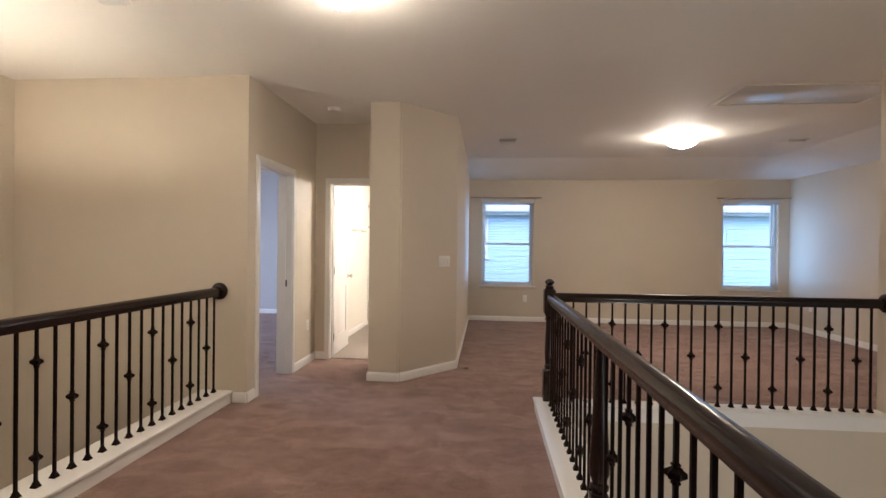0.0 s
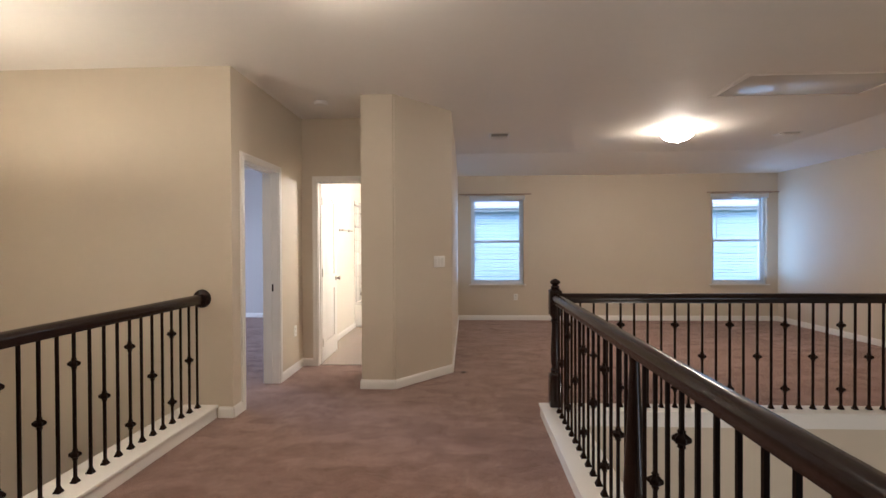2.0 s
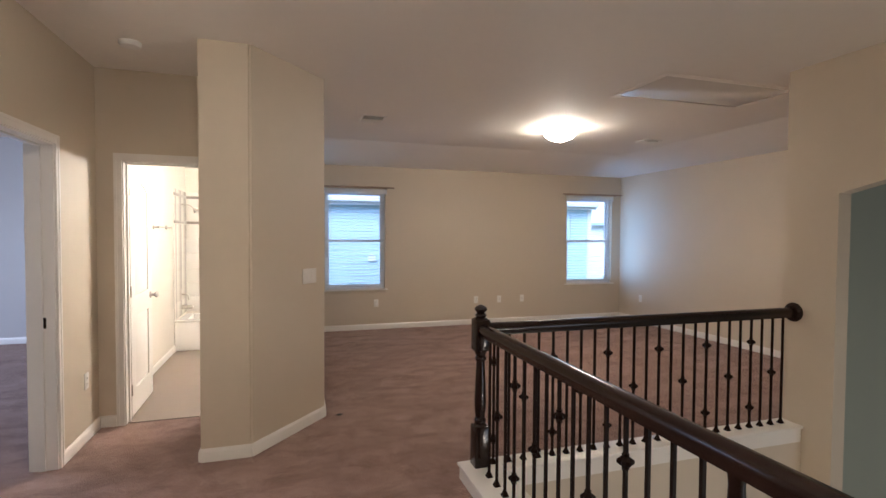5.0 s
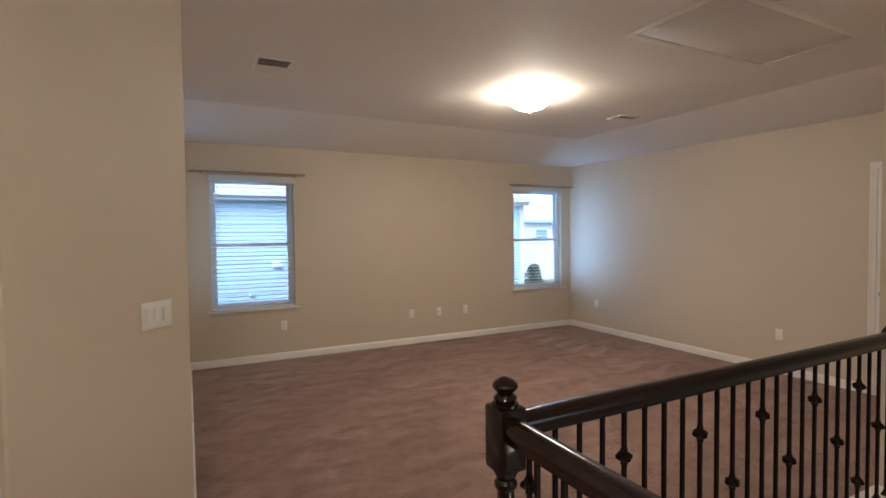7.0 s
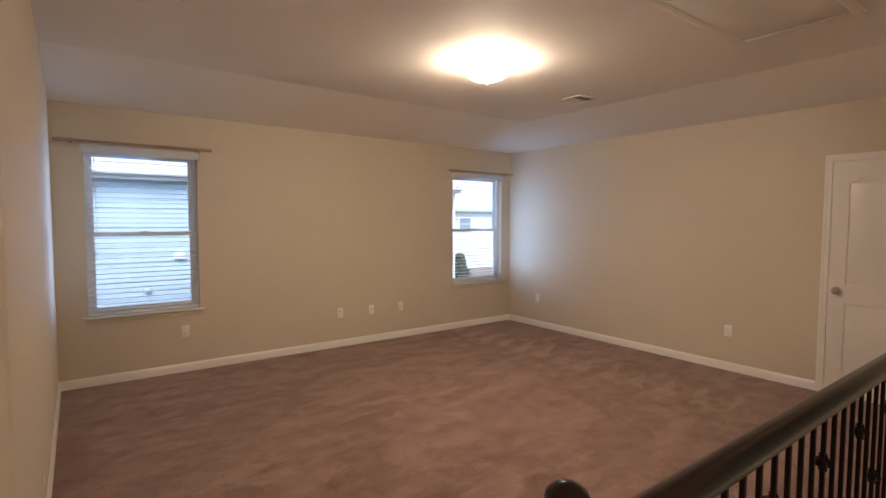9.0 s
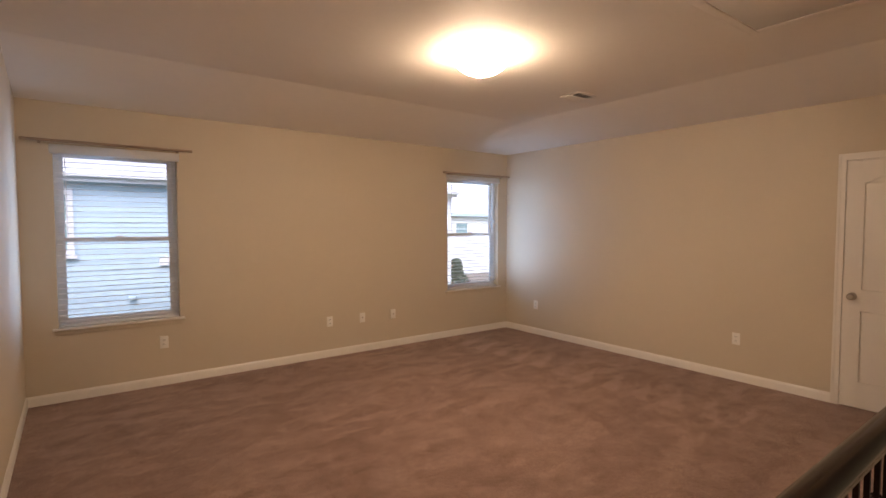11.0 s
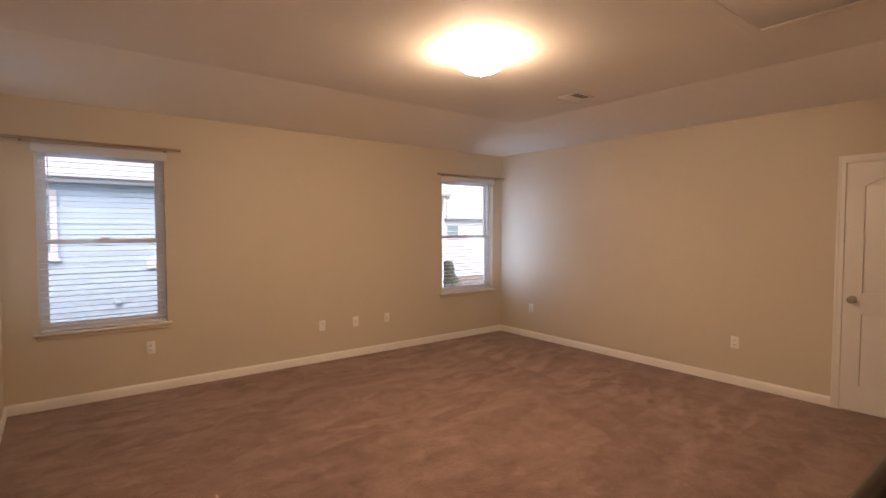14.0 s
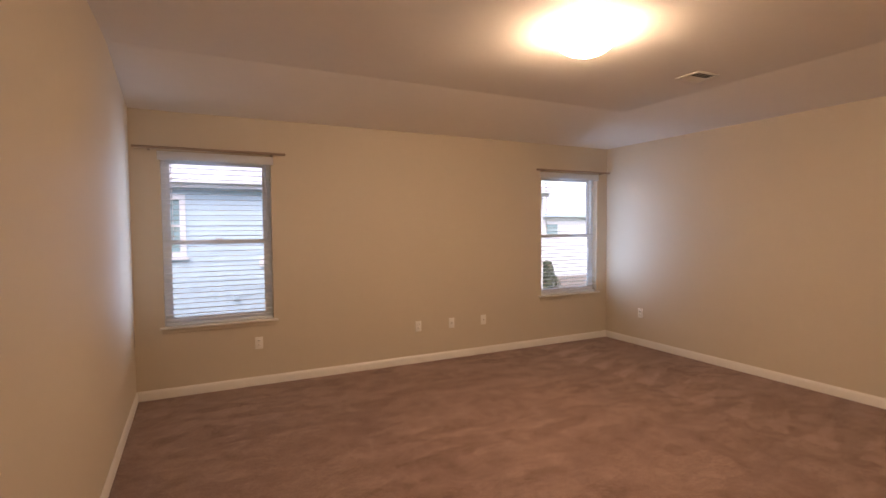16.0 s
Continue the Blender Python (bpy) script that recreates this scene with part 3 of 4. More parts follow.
def blind(x0, x1):
    z0, z1 = WIN_Z
    bl = thing("window_blind", pose((x0 + x1) / 2, YN + 0.040, z0), "lowered white slat blind with its slats tilted open", "blind", "window blinds")
    w = (x1 - x0) / 2 - 0.012
    part("valance", box(B(), -w - 0.034, w + 0.034, -0.052, -0.034, z1 - z0 - 0.052, z1 - z0 + 0.026, 0.005), SLAT, bl, "white valance board")
    part("headrail", box(B(), -w, w, -0.022, 0.022, z1 - z0 - 0.045, z1 - z0 - 0.002, 0.003), VINYL, bl)
    part("bottom_rail", box(B(), -w, w, -0.025, 0.025, 0.008, 0.026, 0.004), VINYL, bl)
    bm = B()
    n = 4
    for i in range(n):
        a, b = -0.017 + 0.034 * i / n, -0.017 + 0.034 * (i + 1) / n
        za, zb = 0.003 * (1 - (a / 0.017) ** 2), 0.003 * (1 - (b / 0.017) ** 2)
        lo = [bm.verts.new(p) for p in ((-w, a, za), (w, a, za), (w, b, zb), (-w, b, zb))]
        hi = [bm.verts.new((v.co.x, v.co.y, v.co.z + 0.0014)) for v in lo]
        bm.faces.new(lo[::-1]), bm.faces.new(hi)
        for k in range(4):
            bm.faces.new((lo[k], lo[(k + 1) % 4], hi[(k + 1) % 4], hi[k]))
    sm = mesh_from("slat", bm, SLAT)
    z = 0.055
    while z < z1 - z0 - 0.06:
        part("slat", sm, SLAT, bl, m=pose(0, 0, z, 1.5, 0, 0))
        z += 0.047
    for x in (-w * 0.68, 0, w * 0.68):
        part("ladder_cord", tube(B(), [(x, -0.027, 0.02), (x, -0.027, z1 - z0 - 0.04)], 0.0008, 5), VINYL, bl)
    part("tilt_wand", tube(B(), [(-w + 0.07, -0.03, z1 - z0 - 0.05), (-w + 0.075, -0.03, 0.75)], 0.004, 6), VINYL, bl)
    return bl


blind(*WIN_W)
blind(*WIN_E)


def curtain_rod(x0, x1):
    y, z = YN - 0.060, 2.212
    rod = thing("curtain_rod", pose(0, 0, 0), "thin tan curtain rod bare above the window", "curtain rod", "curtain rods")
    part("pole", tube(B(), [(x0, y, z), (x1, y, z)], 0.012, 12), ROD, rod)
    for x, s in ((x0, -1), (x1, 1)):
        part("end_cap", lathe(B(), [(0.0, -0.004), (0.012, 0.0), (0.013, 0.014), (0.010, 0.022), (0.0, 0.024)], 12, pose(x, y, z, 0, 90 * s, 0)), ROD, rod)
    for x in (x0 + 0.10, x1 - 0.10):
        bm = B()
        box(bm, x - 0.006, x + 0.006, y - 0.004, YN, z - 0.016, z - 0.008)
        box(bm, x - 0.010, x + 0.010, YN - 0.004, YN + 0.001, z - 0.022, z + 0.012, 0.001)
        part("bracket", bm, ROD, rod)


curtain_rod(-0.262, 0.952)
curtain_rod(3.985, 5.145)

# ---- doors ----


def panel_door(name, w, h, m, label, knob_z, hinge_left, group=""):
    """A two-panel moulded door, the upper panel arched. Local x from the hinge side, y through the leaf, z up."""
    door = thing(name, m, label, "door", group)
    t = 0.034
    core = B()
    box(core, 0, w, 0.011, t - 0.011, 0, h)
    part("leaf", core, DOOR_PAINT, door)
    s = w * 0.19
    zb, zl0, zl1, zt = 0.21, 0.80, 0.97, h - 0.12
    for side_y in (0, 1):
        y0, y1 = ((0.0, 0.0115) if side_y == 0 else (t - 0.0115, t))
        bm = B()
        box(bm, 0, s, y0, y1, 0, h)
        box(bm, w - s, w, y0, y1, 0, h)
        box(bm, s, w - s, y0, y1, 0, zb)
        box(bm, s, w - s, y0, y1, zl0, zl1)
        n, rise = 10, 0.07
        arc = [(s + (w - 2 * s) * i / n, zt - rise + rise * math.sin(math.pi * i / n)) for i in range(n + 1)]
        for (xa, za), (xb, zb2) in zip(arc, arc[1:]):
            q = [(xa, za), (xb, zb2), (xb, h), (xa, h)]
            prism(bm, q, 0, y1 - y0, Matrix(((1, 0, 0, 0), (0, 0, -1, y1), (0, 1, 0, 0), (0, 0, 0, 1))))
        ya, yb = (0.0105, 0.002) if side_y == 0 else (t - 0.0105, t - 0.002)
        frustum(bm, s + 0.008, w - s - 0.008, zb + 0.008, zl0 - 0.008, ya, yb, 0.030)
        frustum(bm, s + 0.008, w - s - 0.008, zl1 + 0.008, zt - rise - 0.002, ya, yb, 0.030)
        part("moulded_panel", bm, DOOR_PAINT, door)
    kx = w - 0.062
    for sgn, y in ((-1, 0.0), (1, t)):
        k = lathe(B(), [(0.0, 0.0), (0.032, 0.0), (0.032, 0.004), (0.026, 0.009), (0.012, 0.012), (0.011, 0.028), (0.020, 0.036), (0.027, 0.046), (0.027, 0.056), (0.020, 0.064), (0.0, 0.067)],
                  20, pose(kx, y, knob_z, 90 * -sgn, 0, 0))
        part("knob", k, NICKEL, door, "satin nickel door knob")
    for z in (0.22, h / 2, h - 0.2):
        part("hinge", tube(B(), [(-0.004, -0.003 if hinge_left else t + 0.003, z - 0.045), (-0.004, -0.003 if hinge_left else t + 0.003, z + 0.045)], 0.006, 8), NICKEL, door)
    return door


panel_door("closet_door", 0.626, 2.022, pose(XR + 0.012, D3[0] + 0.003, 0.012, 0, 0, 90), "shut white two-panel closet door with nickel knob", 0.915, False)
panel_door("bathroom_door", 0.70, 2.022, pose(D2[0] + 0.008, YD2 + 0.125, 0.012, 0, 0, 91.5), "white two-panel bathroom door standing open", 0.915, True)
strike = thing("strike_plate", pose(XC - 0.07, D1[1] - 0.0035, 0.93), "small nickel strike plate on the bedroom jamb", "strike plate")
part("plate", box(B(), -0.022, 0.022, -0.002, 0.0008, -0.034, 0.034, 0.0006), IRON, strike)
# Dark block on the plate, coloured as the hole's shade.
part("latch_hole", box(B(), -0.007, 0.007, -0.0026, -0.0015, -0.013, 0.013), DARK_SLOT, strike)

# ---- lamps ----


def flush_lamp(x, y, top, r, glass):
    lamp = thing("ceiling_lamp", pose(x, y, top), "lit flush-mount dome lamp of frosted glass", "ceiling lamp", "flush ceiling lamps")
    part("pan", lathe(B(), [(0.0, 0.0), (r * 0.66, 0.0), (r * 0.70, -0.010), (r * 0.70, -0.050), (r * 0.86, -0.060), (0.0, -0.060)], 40), PLASTIC, lamp, "white enamelled ceiling pan")
    part("glass_dome", lathe(B(), [(r * 0.84, -0.059), (r * 0.98, -0.061), (r, -0.066), (r * 0.96, -0.080), (r * 0.83, -0.104), (r * 0.62, -0.128), (r * 0.34, -0.146), (0.03, -0.155), (0.0, -0.155)], 40),
         glass, lamp, "glowing frosted glass dome")
    part("finial", lathe(B(), [(0.0, -0.152), (0.014, -0.154), (0.016, -0.160), (0.009, -0.166), (0.011, -0.172), (0.006, -0.178), (0.0, -0.180)], 16), NICKEL, lamp)
    return lamp


flush_lamp(2.42, 6.33, CEIL, 0.185, LAMP_GLASS)
flush_lamp(-0.76, 2.47, CEIL, 0.185, HALL_GLASS)

# Added fixture, out of view: warms the wall below the landing.
stair_lamp = thing("stair_fill_lamp", pose(1.80, 1.55, CEIL), "unseen globe lamp added to light the stairwell walls from below", "pendant lamp")
part("canopy", lathe(B(), [(0.0, 0.0), (0.060, 0.0), (0.058, -0.010), (0.016, -0.024), (0.0, -0.026)], 24), NICKEL, stair_lamp)
part("cord", tube(B(), [(0, 0, -0.02), (0, 0, -3.0)], 0.004, 6), NICKEL, stair_lamp)
part("globe", lathe(B(), [(0.03, -2.98), (0.07, -3.01), (0.095, -3.06), (0.10, -3.10), (0.08, -3.16), (0.04, -3.195), (0.0, -3.20)], 28), HALL_GLASS, stair_lamp, "glowing frosted globe")

pendant = thing("pendant_lamp", pose(-3.17, 2.47, CEIL), "lit frosted glass bowl pendant hanging above the foyer", "pendant lamp")
part("canopy", lathe(B(), [(0.0, 0.0), (0.070, 0.0), (0.068, -0.008), (0.050, -0.018), (0.018, -0.026), (0.0, -0.028)], 28), NICKEL, pendant)
bm = B()
z = -0.025
while z > -0.80:
    tube(bm, [(0, 0, z), (0, 0, z - 0.021)], 0.0045 if int(-z / 0.025) % 2 else 0.003, 6)
    z -= 0.024
part("chain", bm, NICKEL, pendant)
part("loop", lathe(B(), [(0.0, -0.80), (0.020, -0.808), (0.036, -0.822), (0.036, -0.832), (0.020, -0.846), (0.012, -0.860)], 20), NICKEL, pendant, "nickel break in the stem")
part("stem", lathe(B(), [(0.008, -0.85), (0.008, -1.00), (0.014, -1.09), (0.010, -1.24)], 12), NICKEL, pendant)
part("glass_bowl", lathe(B(), [(0.0, -1.245), (0.08, -1.243), (0.145, -1.225), (0.190, -1.185), (0.215, -1.14), (0.245, -1.105), (0.285, -1.085),
                               (0.284, -1.081), (0.243, -1.099), (0.212, -1.134), (0.186, -1.180), (0.142, -1.219), (0.08, -1.237), (0.0, -1.239)], 44),
     glow("lit_bowl_glass", LAMP_COLOUR, 3.5), pendant, "glowing frosted glass bowl with flared rim")
for a in range(3):
    part("bulb", lathe(B(), [(0.0, -1.19), (0.024, -1.18), (0.030, -1.16), (0.022, -1.13), (0.012, -1.115), (0.0, -1.112)], 12,
                       pose(0.075 * math.cos(a * 2.09), 0.075 * math.sin(a * 2.09), 0)), BULB, pendant, "lit bulb inside the bowl")

# ---- ceiling fittings ----


def register(x, y, wide, deep, turn, n, label):
    v = thing("ceiling_vent", pose(x, y, CEIL, 0, 0, turn), label, "vent", "ceiling registers")
    # No duct is built: a flat dark sheet gives its shade.
    part("backing", box(B(), -wide / 2 + 0.02, wide / 2 - 0.02, -deep / 2 + 0.02, deep / 2 - 0.02, -0.002, 0.001), VENT_DARK, v, "flat backing coloured dark for the shade behind the louvres")
    bm = B()
    for x0, x1, y0, y1 in ((-wide / 2, wide / 2, -deep / 2, -deep / 2 + 0.026), (-wide / 2, wide / 2, deep / 2 - 0.026, deep / 2),
                           (-wide / 2, -wide / 2 + 0.026, -deep / 2 + 0.026, deep / 2 - 0.026), (wide / 2 - 0.026, wide / 2, -deep / 2 + 0.026, deep / 2 - 0.026)):
        box(bm, x0, x1, y0, y1, -0.008, 0.001, 0.002)
    part("frame", bm, PLASTIC, v)
    sm = mesh_from("louvre", box(B(), -wide / 2 + 0.024, wide / 2 - 0.024, -0.019, 0.019, -0.001, 0.001), PLASTIC)
    for i in range(n):
        yy = -deep / 2 + 0.026 + (deep - 0.052) * (i + 0.5) / n
        part("louvre", sm, PLASTIC, v, m=pose(0, yy, -0.010, 26 if i < n / 2 else -26, 0, 0))
    return v


register(0.27, 6.55, 0.26, 0.32, 0, 8, "white ceiling register with open louvres")
register(3.92, 6.65, 0.26, 0.22, 0, 6, "white ceiling register near the sloped ceiling")
register(-2.16, 2.59, 0.19, 0.19, 8, 6, "white ceiling register above the foyer rail")

hatch = thing("attic_hatch", pose(2.86, 4.68, CEIL), "painted attic hatch with trim in the ceiling", "attic hatch")
w, d = 0.64, 0.283
part("panel", box(B(), -w, w, -d, d, -0.004, 0.002, 0.001), HATCH_PAINT, hatch, "semi-gloss painted hatch panel")
for x0, x1, y0, y1 in ((-w - 0.062, w + 0.062, -d - 0.062, -d - 0.006), (-w - 0.062, w + 0.062, d + 0.006, d + 0.062),
                       (-w - 0.062, -w - 0.006, -d - 0.006, d + 0.006), (w + 0.006, w + 0.062, -d - 0.006, d + 0.006)):
    part("trim_board", box(B(), x0, x1, y0, y1, -0.006, 0.002, 0.003), CEIL_PAINT, hatch)

smoke = thing("smoke_detector", pose(-1.565, 4.92, CEIL), "round white smoke detector on the corridor ceiling", "smoke detector")
part("body", lathe(B(), [(0.0, 0.001), (0.066, 0.001), (0.066, -0.012), (0.058, -0.030), (0.030, -0.036), (0.0, -0.036)], 28), PLASTIC, smoke)
part("grille", lathe(B(), [(0.060, -0.016), (0.0625, -0.019), (0.0605, -0.023)], 28), DARK_SLOT, smoke)

# ---- wall plates ----


def outlet(m, kind, label):
    ob = thing("wall_outlet", m, label, "outlet", "wall plates")
    part("plate", box(B(), -0.036, 0.036, -0.006, 0.001, -0.058, 0.058, 0.003), PLASTIC, ob)
    if kind == "duplex":
        for z in (-0.021, 0.021):
            f = part("receptacle", box(B(), -0.016, 0.016, -0.008, -0.004, z - 0.014, z + 0.014, 0.002), PLASTIC, ob)
            # Raised dark blocks: the colour stands in for shade in the slots.
            for x in (-0.006, 0.006):
                part("slot", box(B(), x - 0.0014, x + 0.0014, -0.0086, -0.007, z - 0.005, z + 0.006), DARK_SLOT, f)
    else:
        part("socket", lathe(B(), [(0.009, 0.0), (0.009, 0.004), (0.005, 0.006), (0.005, 0.012), (0.0, 0.012)], 10, pose(0, -0.005, 0, 90, 0, 0)), NICKEL, ob)
    return ob


for x in (0.705, 2.377):
    outlet(pose(x, YN, 0.408), "duplex", "white duplex outlet low on the window wall")
for x in (2.794, 3.22):
    outlet(pose(x, YN, 0.408), "coax", "white cable plate low on the window wall")
for y in (8.318, 5.716):
    outlet(pose(XR, y, 0.408, 0, 0, -90), "duplex", "white duplex outlet low on the east wall")
outlet(pose(XC, 5.315, 0.43, 0, 0, 90), "duplex", "white duplex outlet low in the corridor")

a = math.degrees(math.atan2(PIER[2][1] - PIER[1][1], PIER[2][0] - PIER[1][0]))
k = 0.76
sw = thing("light_switch", pose(PIER[1][0] + k * (PIER[2][0] - PIER[1][0]), PIER[1][1] + k * (PIER[2][1] - PIER[1][1]), 1.167, 0, 0, a), "white three-gang switch plate on the angled wall", "light switch")
part("plate", box(B(), -0.082, 0.082, -0.006, 0.001, -0.058, 0.058, 0.003), PLASTIC, sw)
for x in (-0.046, 0.0, 0.046):
    part("rocker", box(B(), -0.0165, 0.0165, -0.003, 0.003, -0.033, 0.033, 0.0015), PLASTIC, sw, m=pose(x, -0.007, 0, 4, 0, 0))
stop = thing("wall_plate", pose(XS, 6.44, 0.27, 0, 0, 90), "small round white cap low on the side wall", "wall plate")
part("cap", lathe(B(), [(0.022, 0.0), (0.022, 0.004), (0.018, 0.008), (0.0, 0.009)], 18, pose(0, 0, 0, 90, 0, 0)), PLASTIC, stop)
fleck = thing("lint", pose(-0.19, 5.30, 0.004, 0, 0, 20), "dark scrap of lint on the carpet", "lint")
part("fibre", lathe(B(), [(0.0, 0.0), (0.018, 0.002), (0.024, 0.006), (0.012, 0.011), (0.0, 0.012)], 7, Matrix.Diagonal((1.4, 0.7, 1, 1)), 0.2), DARK_SLOT, fleck)

# ---- bathroom ----
tub = thing("bathtub", pose(XC + 0.008, YT - 0.76, 0.006), "white alcove bathtub with a straight apron", "bathtub")
bm = B()
box(bm, 0, 1.54, 0, 0.04, 0, 0.36, 0.012)
box(bm, 0, 1.54, 0.70, 0.755, 0, 0.36)
box(bm, 0, 0.10, 0.04, 0.70, 0, 0.36)
box(bm, 1.44, 1.54, 0.04, 0.70, 0, 0.36)
box(bm, 0.10, 1.44, 0.04, 0.70, 0, 0.10)
part("basin", bm, TUB, tub)
part("rim", box(B(), 0, 1.54, -0.012, 0.075, 0.358, 0.39, 0.012), TUB, tub)
tile_mesh = mesh_from("tile", box(B(), -0.1502, 0.1502, -0.004, 0.004, -0.1002, 0.1002, 0.0008), TILE)
surround = thing("tile_surround", pose(XC + 0.008, YT - 0.005, 0.40), "cream wall tile round the tub with grey border strips", "tile surround")
for r in range(8):
    for c in range(5):
        part("tile", tile_mesh, TILE, surround, m=pose(0.15 + 0.302 * c, 0, 0.1 + 0.202 * r + (0.04 if r > 5 else 0)))
half_tile_mesh = mesh_from("tile", box(B(), -0.0675, 0.0675, -0.004, 0.004, -0.1002, 0.1002, 0.0008), TILE)
for r in range(8):
    z = 0.1 + 0.202 * r + (0.04 if r > 5 else 0)
    for y in (-0.160, -0.462):
        part("tile", tile_mesh, TILE, surround, m=pose(0.003, y, z, 0, 0, 90))
    part("tile", half_tile_mesh, TILE, surround, m=pose(0.003, -0.682, z, 0, 0, 90))
for z in (1.235, 1.585):
    part("border_strip", box(B(), 0.014, 1.54, -0.012, 0.004, z - 0.018, z + 0.018, 0.002), TILE_BAND, surround, "grey mosaic border strip")
    part("border_strip", box(B(), 0.002, 0.013, -0.750, -0.006, z - 0.018, z + 0.018, 0.002), TILE_BAND, surround, "grey mosaic border strip")
fx, ft = XC + 0.006, XC + 0.014
shower = thing("shower_fixture", pose(ft, YT - 0.38, 1.865), "brushed nickel shower head on a bent arm", "shower head")
part("arm", tube(B(), [(0, 0, 0), (0.06, 0, 0.008), (0.12, 0, -0.01), (0.16, 0, -0.045)], 0.009, 10), NICKEL, shower)
part("flange", lathe(B(), [(0.0, 0.012), (0.022, 0.010), (0.028, 0.0)], 18, pose(0, 0, 0, 0, 90, 0)), NICKEL, shower)
part("head", lathe(B(), [(0.012, 0.0), (0.018, 0.02), (0.036, 0.05), (0.038, 0.062), (0.0, 0.064)], 20, pose(0.155, 0, -0.04, 0, 140, 0)), NICKEL, shower)
valve = thing("shower_valve", pose(ft, YT - 0.38, 0.68), "brushed nickel lever valve above the tub", "shower valve")
part("escutcheon", lathe(B(), [(0.0, 0.012), (0.06, 0.010), (0.075, 0.0)], 24, pose(0, 0, 0, 0, 90, 0)), NICKEL, valve)
part("lever", tube(B(), [(0.01, 0, 0), (0.06, 0, 0), (0.085, 0, -0.02), (0.095, 0, -0.08)], 0.010, 10), NICKEL, valve)
spout = thing("tub_spout", pose(ft, YT - 0.38, 0.51), "brushed nickel tub spout", "tub spout")
part("spout_body", lathe(B(), [(0.0, 0.0), (0.032, 0.0), (0.030, 0.05), (0.026, 0.12), (0.018, 0.145), (0.0, 0.148)], 18, pose(0, 0, 0, 0, 90, 0)), NICKEL, spout)
bar = thing("towel_bar", pose(fx, 7.42, 1.555), "brushed nickel towel bar on the bathroom wall", "towel bar")
part("rail", tube(B(), [(0.055, -0.28, 0), (0.055, 0.28, 0)], 0.008, 10), NICKEL, bar)
for y in (-0.28, 0.28):
    part("post", lathe(B(), [(0.026, 0.0), (0.024, 0.010), (0.010, 0.016), (0.010, 0.05), (0.014, 0.062), (0.0, 0.064)], 16, pose(0, y, 0, 0, 90, 0)), NICKEL, bar)
vanity = thing("vanity_light", pose(XS - 0.127, 6.6, 2.05), "lit three-globe bathroom wall light", "wall lamp")
part("backplate", box(B(), -0.02, 0.0, -0.32, 0.32, -0.05, 0.05, 0.006), NICKEL, vanity)
for y in (-0.22, 0, 0.22):
    part("globe", lathe(B(), [(0.0, -0.07), (0.04, -0.058), (0.066, -0.022), (0.07, 0.0), (0.066, 0.022), (0.04, 0.058), (0.0, 0.07)], 20, pose(-0.10, y, 0.0)), BATH_BULB, vanity)

# ---- foyer window ----
fw = thing("foyer_window", pose(-4.16, 2.865, -0.62), "dark-framed foyer window with blue daylight", "window")
part("window_frame", wall_x(B(), -0.515, 0.515, -0.03, 0.03, -0.16, 0.16, [(-0.475, 0.475, -0.11, 0.11)]), IRON, fw, "dark frame", m=pose(0, 0, 0, 0, 0, 90))
gp = part("pane", box(B(), -0.475, 0.475, -0.003, 0.003, -0.11, 0.11), GLASS, fw, m=pose(0, 0, 0, 0, 0, 90))
gp.visible_shadow = False
structure("foyer_ledge", box(B(), -4.10, -3.90, -1.6, YC, -0.86, -0.80, 0.006), TRIM, "white painted ledge under the foyer window", "ledge")

# ---- outdoors ----
GROUND = -3.2
bm = B()
n = 24
grid = [[bm.verts.new((-300 + 600 * i / n, -300 + 600 * j / n, GROUND)) for j in range(n + 1)] for i in range(n + 1)]
for i in range(n):
    for j in range(n):
        bm.faces.new((grid[i][j], grid[i + 1][j], grid[i + 1][j + 1], grid[i][j + 1]))
structure("ground", bm, GRASS, "mown lawn between the houses", "lawn")

HY, HX0, HX1, EAVE = 13.0, -9.0, 7.28, 2.19
house = thing("neighbour_house", pose(0, HY, GROUND), "neighbouring house with pale grey lap siding and white eaves", "house")
part("wall", box(B(), HX0, HX1, 0.03, 8.0, 0, EAVE - GROUND + 0.1), SIDING, house)
boards = mesh_from("siding_board", prism(B(), [(0.0, 0.0), (0.030, 0.0), (0.030, 0.158), (0.008, 0.158)], HX0, HX1,
                                         Matrix(((0, 0, 1, 0), (1, 0, 0, 0), (0, 1, 0, 0), (0, 0, 0, 1)))), SIDING)
z = 0.1
while z < EAVE - GROUND:
    part("siding_board", boards, SIDING, house, m=pose(0, 0, z))
    z += 0.15
part("corner_board", box(B(), HX1 - 0.11, HX1 + 0.02, -0.02, 0.1, 0, EAVE - GROUND), FASCIA, house)
part("soffit", box(B(), HX0 - 0.4, HX1 + 0.06, -0.16, 0.06, EAVE - GROUND, EAVE - GROUND + 0.02), FASCIA, house)
part("fascia", box(B(), HX0 - 0.4, HX1 + 0.06, -0.19, -0.16, EAVE - GROUND - 0.02, EAVE - GROUND + 0.17), FASCIA, house)
part("gutter", box(B(), HX0 - 0.4, HX1 + 0.06, -0.29, -0.19, EAVE - GROUND + 0.05, EAVE - GROUND + 0.16, 0.01), FASCIA, house)
bm = B()
zr = EAVE - GROUND + 0.16
v = [bm.verts.new(p) for p in ((HX0 - 0.45, -0.22, zr), (HX1 + 0.08, -0.22, zr), (HX1 - 3.6, 4.0, zr + 2.4), (HX0 + 3.6, 4.0, zr + 2.4), (HX1 + 0.08, 8.5, zr), (HX0 - 0.45, 8.5, zr))]
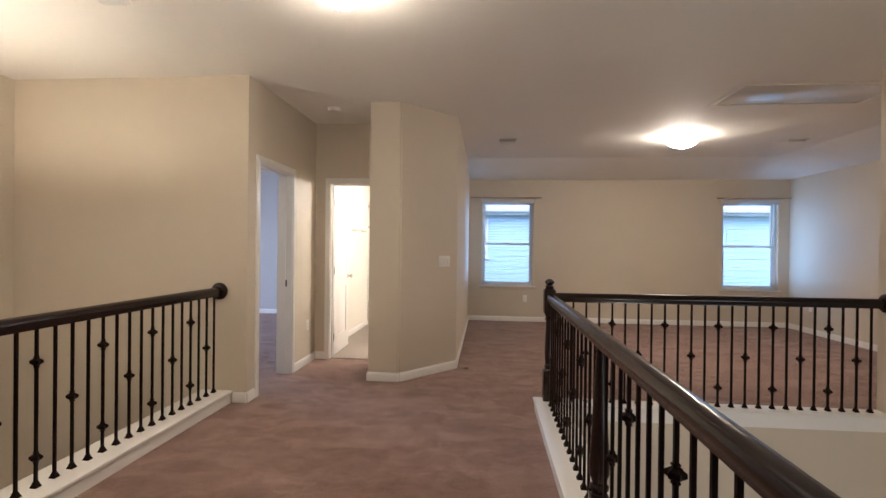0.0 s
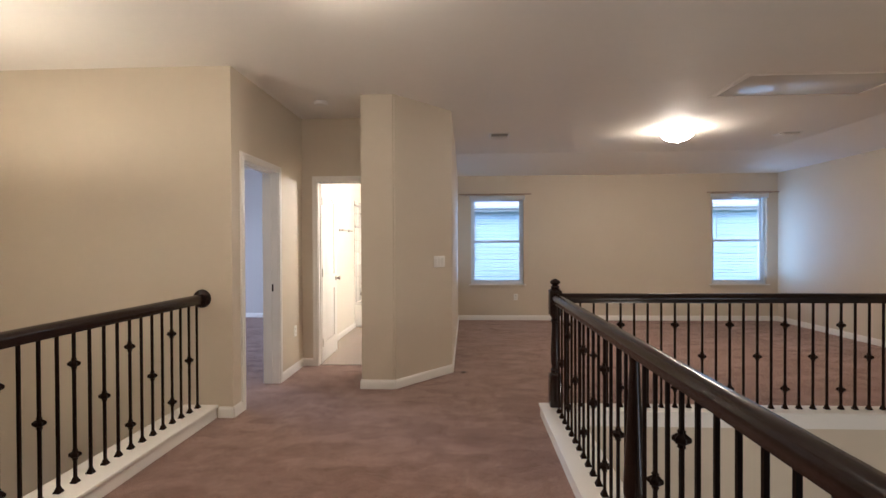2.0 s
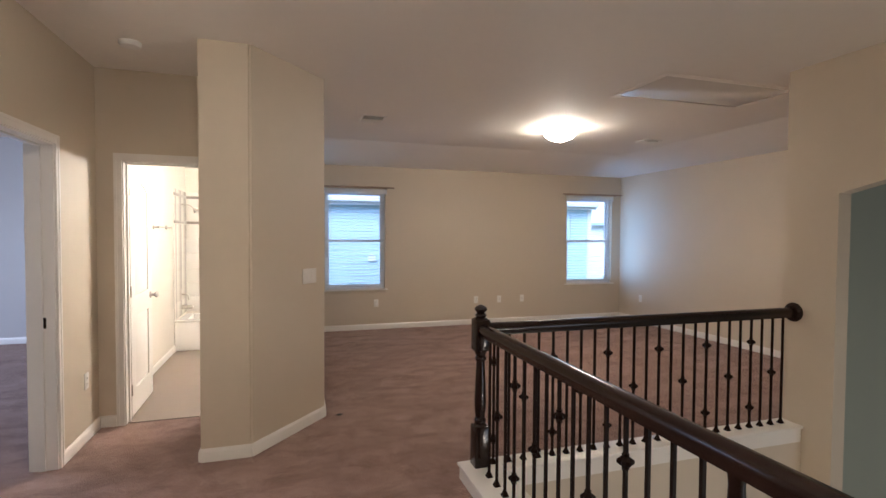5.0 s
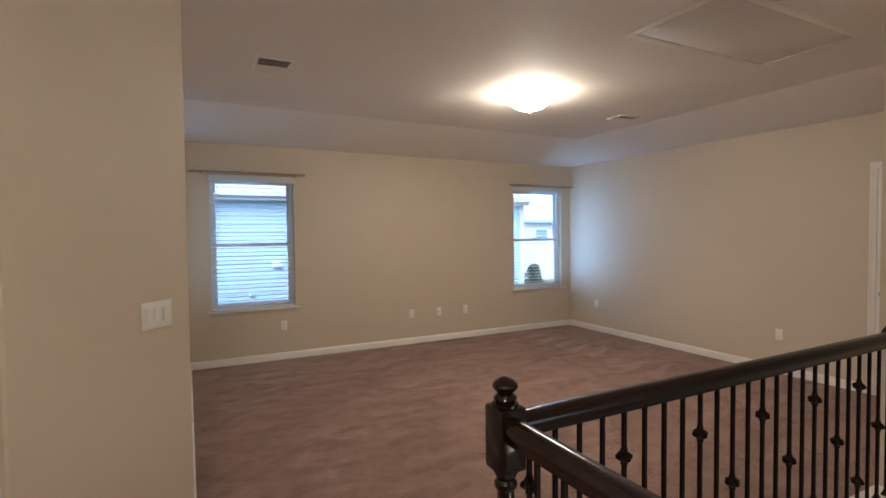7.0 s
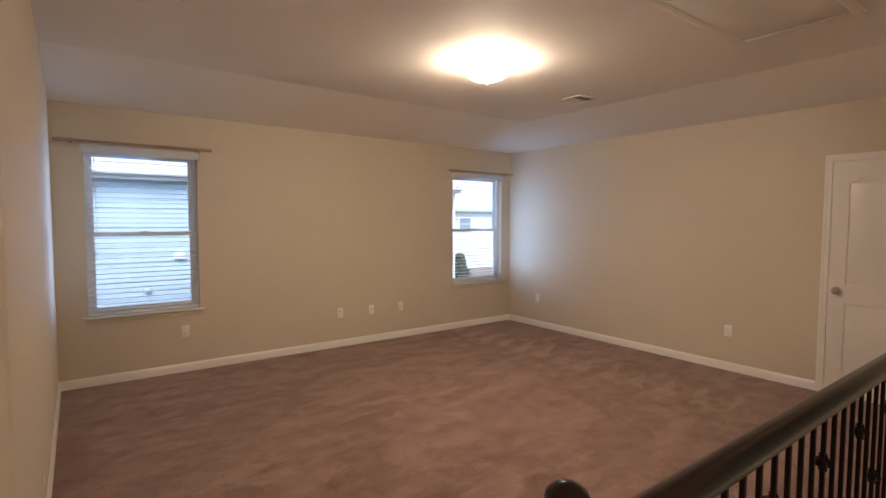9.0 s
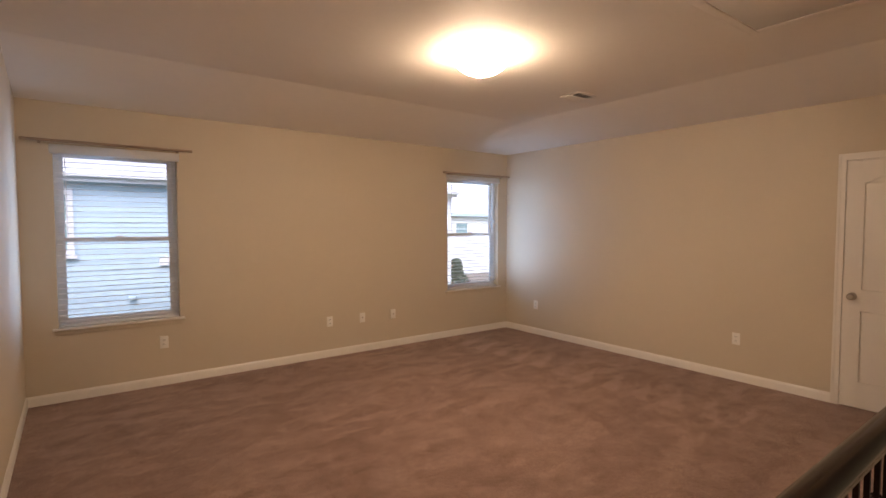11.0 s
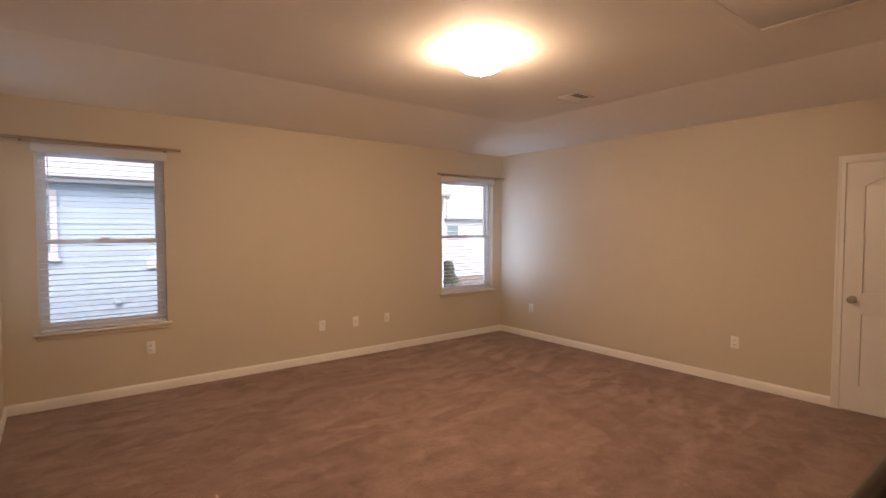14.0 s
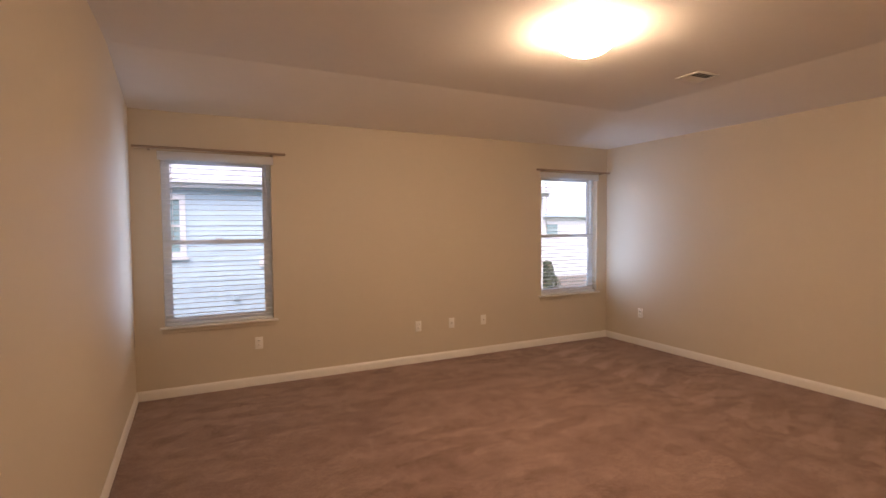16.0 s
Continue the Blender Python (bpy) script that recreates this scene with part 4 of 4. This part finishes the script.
for f in ((0, 1, 2, 3), (1, 4, 2), (4, 5, 3, 2), (5, 0, 3), (0, 5, 4, 1)):
    bm.faces.new([v[i] for i in f])
part("roof", bm, SHINGLE, house, "grey shingle hip roof")


def house_window(parent, x0, x1, z0, z1):
    win = part("window", wall_x(B(), x0 - 0.09, x1 + 0.09, -0.03, 0.02, z0 - 0.09, z1 + 0.09, [(x0, x1, z0, z1)]), FASCIA, parent, "white trimmed window")
    part("pane", box(B(), x0, x1, -0.004, 0.01, z0, z1), HOUSE_GLASS, win)
    part("meeting_rail", box(B(), x0, x1, -0.018, -0.004, (z0 + z1) / 2 - 0.02, (z0 + z1) / 2 + 0.02), FASCIA, win)
    part("sill", box(B(), x0 - 0.12, x1 + 0.12, -0.06, 0.0, z0 - 0.13, z0 - 0.09), FASCIA, win)
    return win


house_window(house, -0.86, -0.03, 1.14 - GROUND, 1.98 - GROUND)
bm = B()
prism(bm, [(-0.09, -0.07), (0.09, -0.07), (0.09, 0.05), (0.0, 0.09), (-0.09, 0.05)], 0, 0.05, pose(1.27, 0.0, 0.92 - GROUND, 90, 0, 0))
part("vent_hood", bm, FASCIA, house, "white wall vent hood")
part("vent_hood", box(B(), 0.74, 0.84, -0.05, 0.02, 0.30 - GROUND, 0.38 - GROUND, 0.015), SIDING, house, "siding-coloured wall vent hood")

far = thing("far_house", pose(19.5, 34.0, GROUND), "pale two-storey house across the back yards", "house")
part("wall", box(B(), -9, 26, 0, 9, 0, 5.6), BRICK_PALE, far)
part("fascia", box(B(), -9.5, 26.5, -0.5, -0.4, 5.45, 5.65), SIDING, far)
bm = B()
v = [bm.verts.new(p) for p in ((-9.5, -0.5, 5.65), (26.5, -0.5, 5.65), (21, 4.5, 8.4), (-4, 4.5, 8.4), (26.5, 9.5, 5.65), (-9.5, 9.5, 5.65))]
for f in ((0, 1, 2, 3), (1, 4, 2), (4, 5, 3, 2), (5, 0, 3), (0, 5, 4, 1)):
    bm.faces.new([v[i] for i in f])
# The roof takes the same even white as the fascia.
part("roof", bm, FASCIA, far, "pale roof")
for x in (-6.0, 4.6, 12.0, 20.0):
    house_window(far, x, x + 1.1, 4.0, 4.9)

fence = thing("wood_fence", pose(13.5, 26.5, GROUND), "weathered wooden board fence behind the yards", "fence")
picket = mesh_from("board", prism(B(), [(-0.068, 0), (0.068, 0), (0.068, 1.76), (0.045, 1.8), (-0.045, 1.8), (-0.068, 1.76)], 0, 0.018, pose(0, 0, 0, 90, 0, 0)), FENCE_WOOD)
for i in range(110):
    part("board", picket, FENCE_WOOD, fence, m=pose(0.14 * i, 0.0, 0.03 + 0.012 * math.sin(i * 2.3)))
for z in (0.4, 1.45):
    part("rail", box(B(), 0, 15.4, 0.0, 0.04, z, z + 0.09), FENCE_WOOD, fence)


def tree(x, y, height, spread, seed, label):
    rnd = random.Random(seed)
    t = thing("tree", pose(x, y, GROUND), label, "tree")
    bm = B()
    pts = [(0, 0, 0), (0.04, 0.02, height * 0.2), (0.0, 0.06, height * 0.45), (0.08, 0.0, height * 0.75), (0.02, 0.03, height * 0.95)]
    for (a, b), r in zip(zip(pts, pts[1:]), (0.13, 0.10, 0.07, 0.04)):
        tube(bm, [a, b], r, 8)
    for i in range(14):
        an, h = rnd.uniform(0, 6.28), height * rnd.uniform(0.35, 0.85)
        ln = spread * rnd.uniform(0.5, 0.95)
        tube(bm, [(0.02, 0.02, h), (ln * 0.5 * math.cos(an), ln * 0.5 * math.sin(an), h + ln * 0.25), (ln * math.cos(an), ln * math.sin(an), h + ln * 0.55)], 0.022, 5)
    part("trunk", bm, BARK, t)
    vs, fs = [], []
    for i in range(2600):
        u, an = rnd.random(), rnd.uniform(0, 6.28)
        h = height * (0.38 + 0.66 * u)
        rr = spread * math.sqrt(rnd.random()) * (1.0 - 0.75 * u ** 1.6) * (0.8 + 0.35 * math.sin(an * 3 + u * 9))
        c = Vector((rr * math.cos(an), rr * math.sin(an), h))
        q = Euler((rnd.uniform(0, 3), rnd.uniform(0, 3), rnd.uniform(0, 6))).to_matrix()
        s = rnd.uniform(0.05, 0.10)
        k0 = len(vs)
        for p in ((-s, 0, 0), (0, -s * 0.45, s * 0.1), (s, 0, 0), (0, s * 0.45, s * 0.1)):
            vs.append(c + q @ Vector(p))
        fs.append((k0, k0 + 1, k0 + 2, k0 + 3))
    me = bpy.data.meshes.new("crown")
    me.from_pydata(vs, [], fs)
    me.materials.append(LEAF)
    part("crown", me, LEAF, t)
    return t


tree(14.6, 22.0, 3.0, 0.8, 3, "small leafy tree beside the board fence")
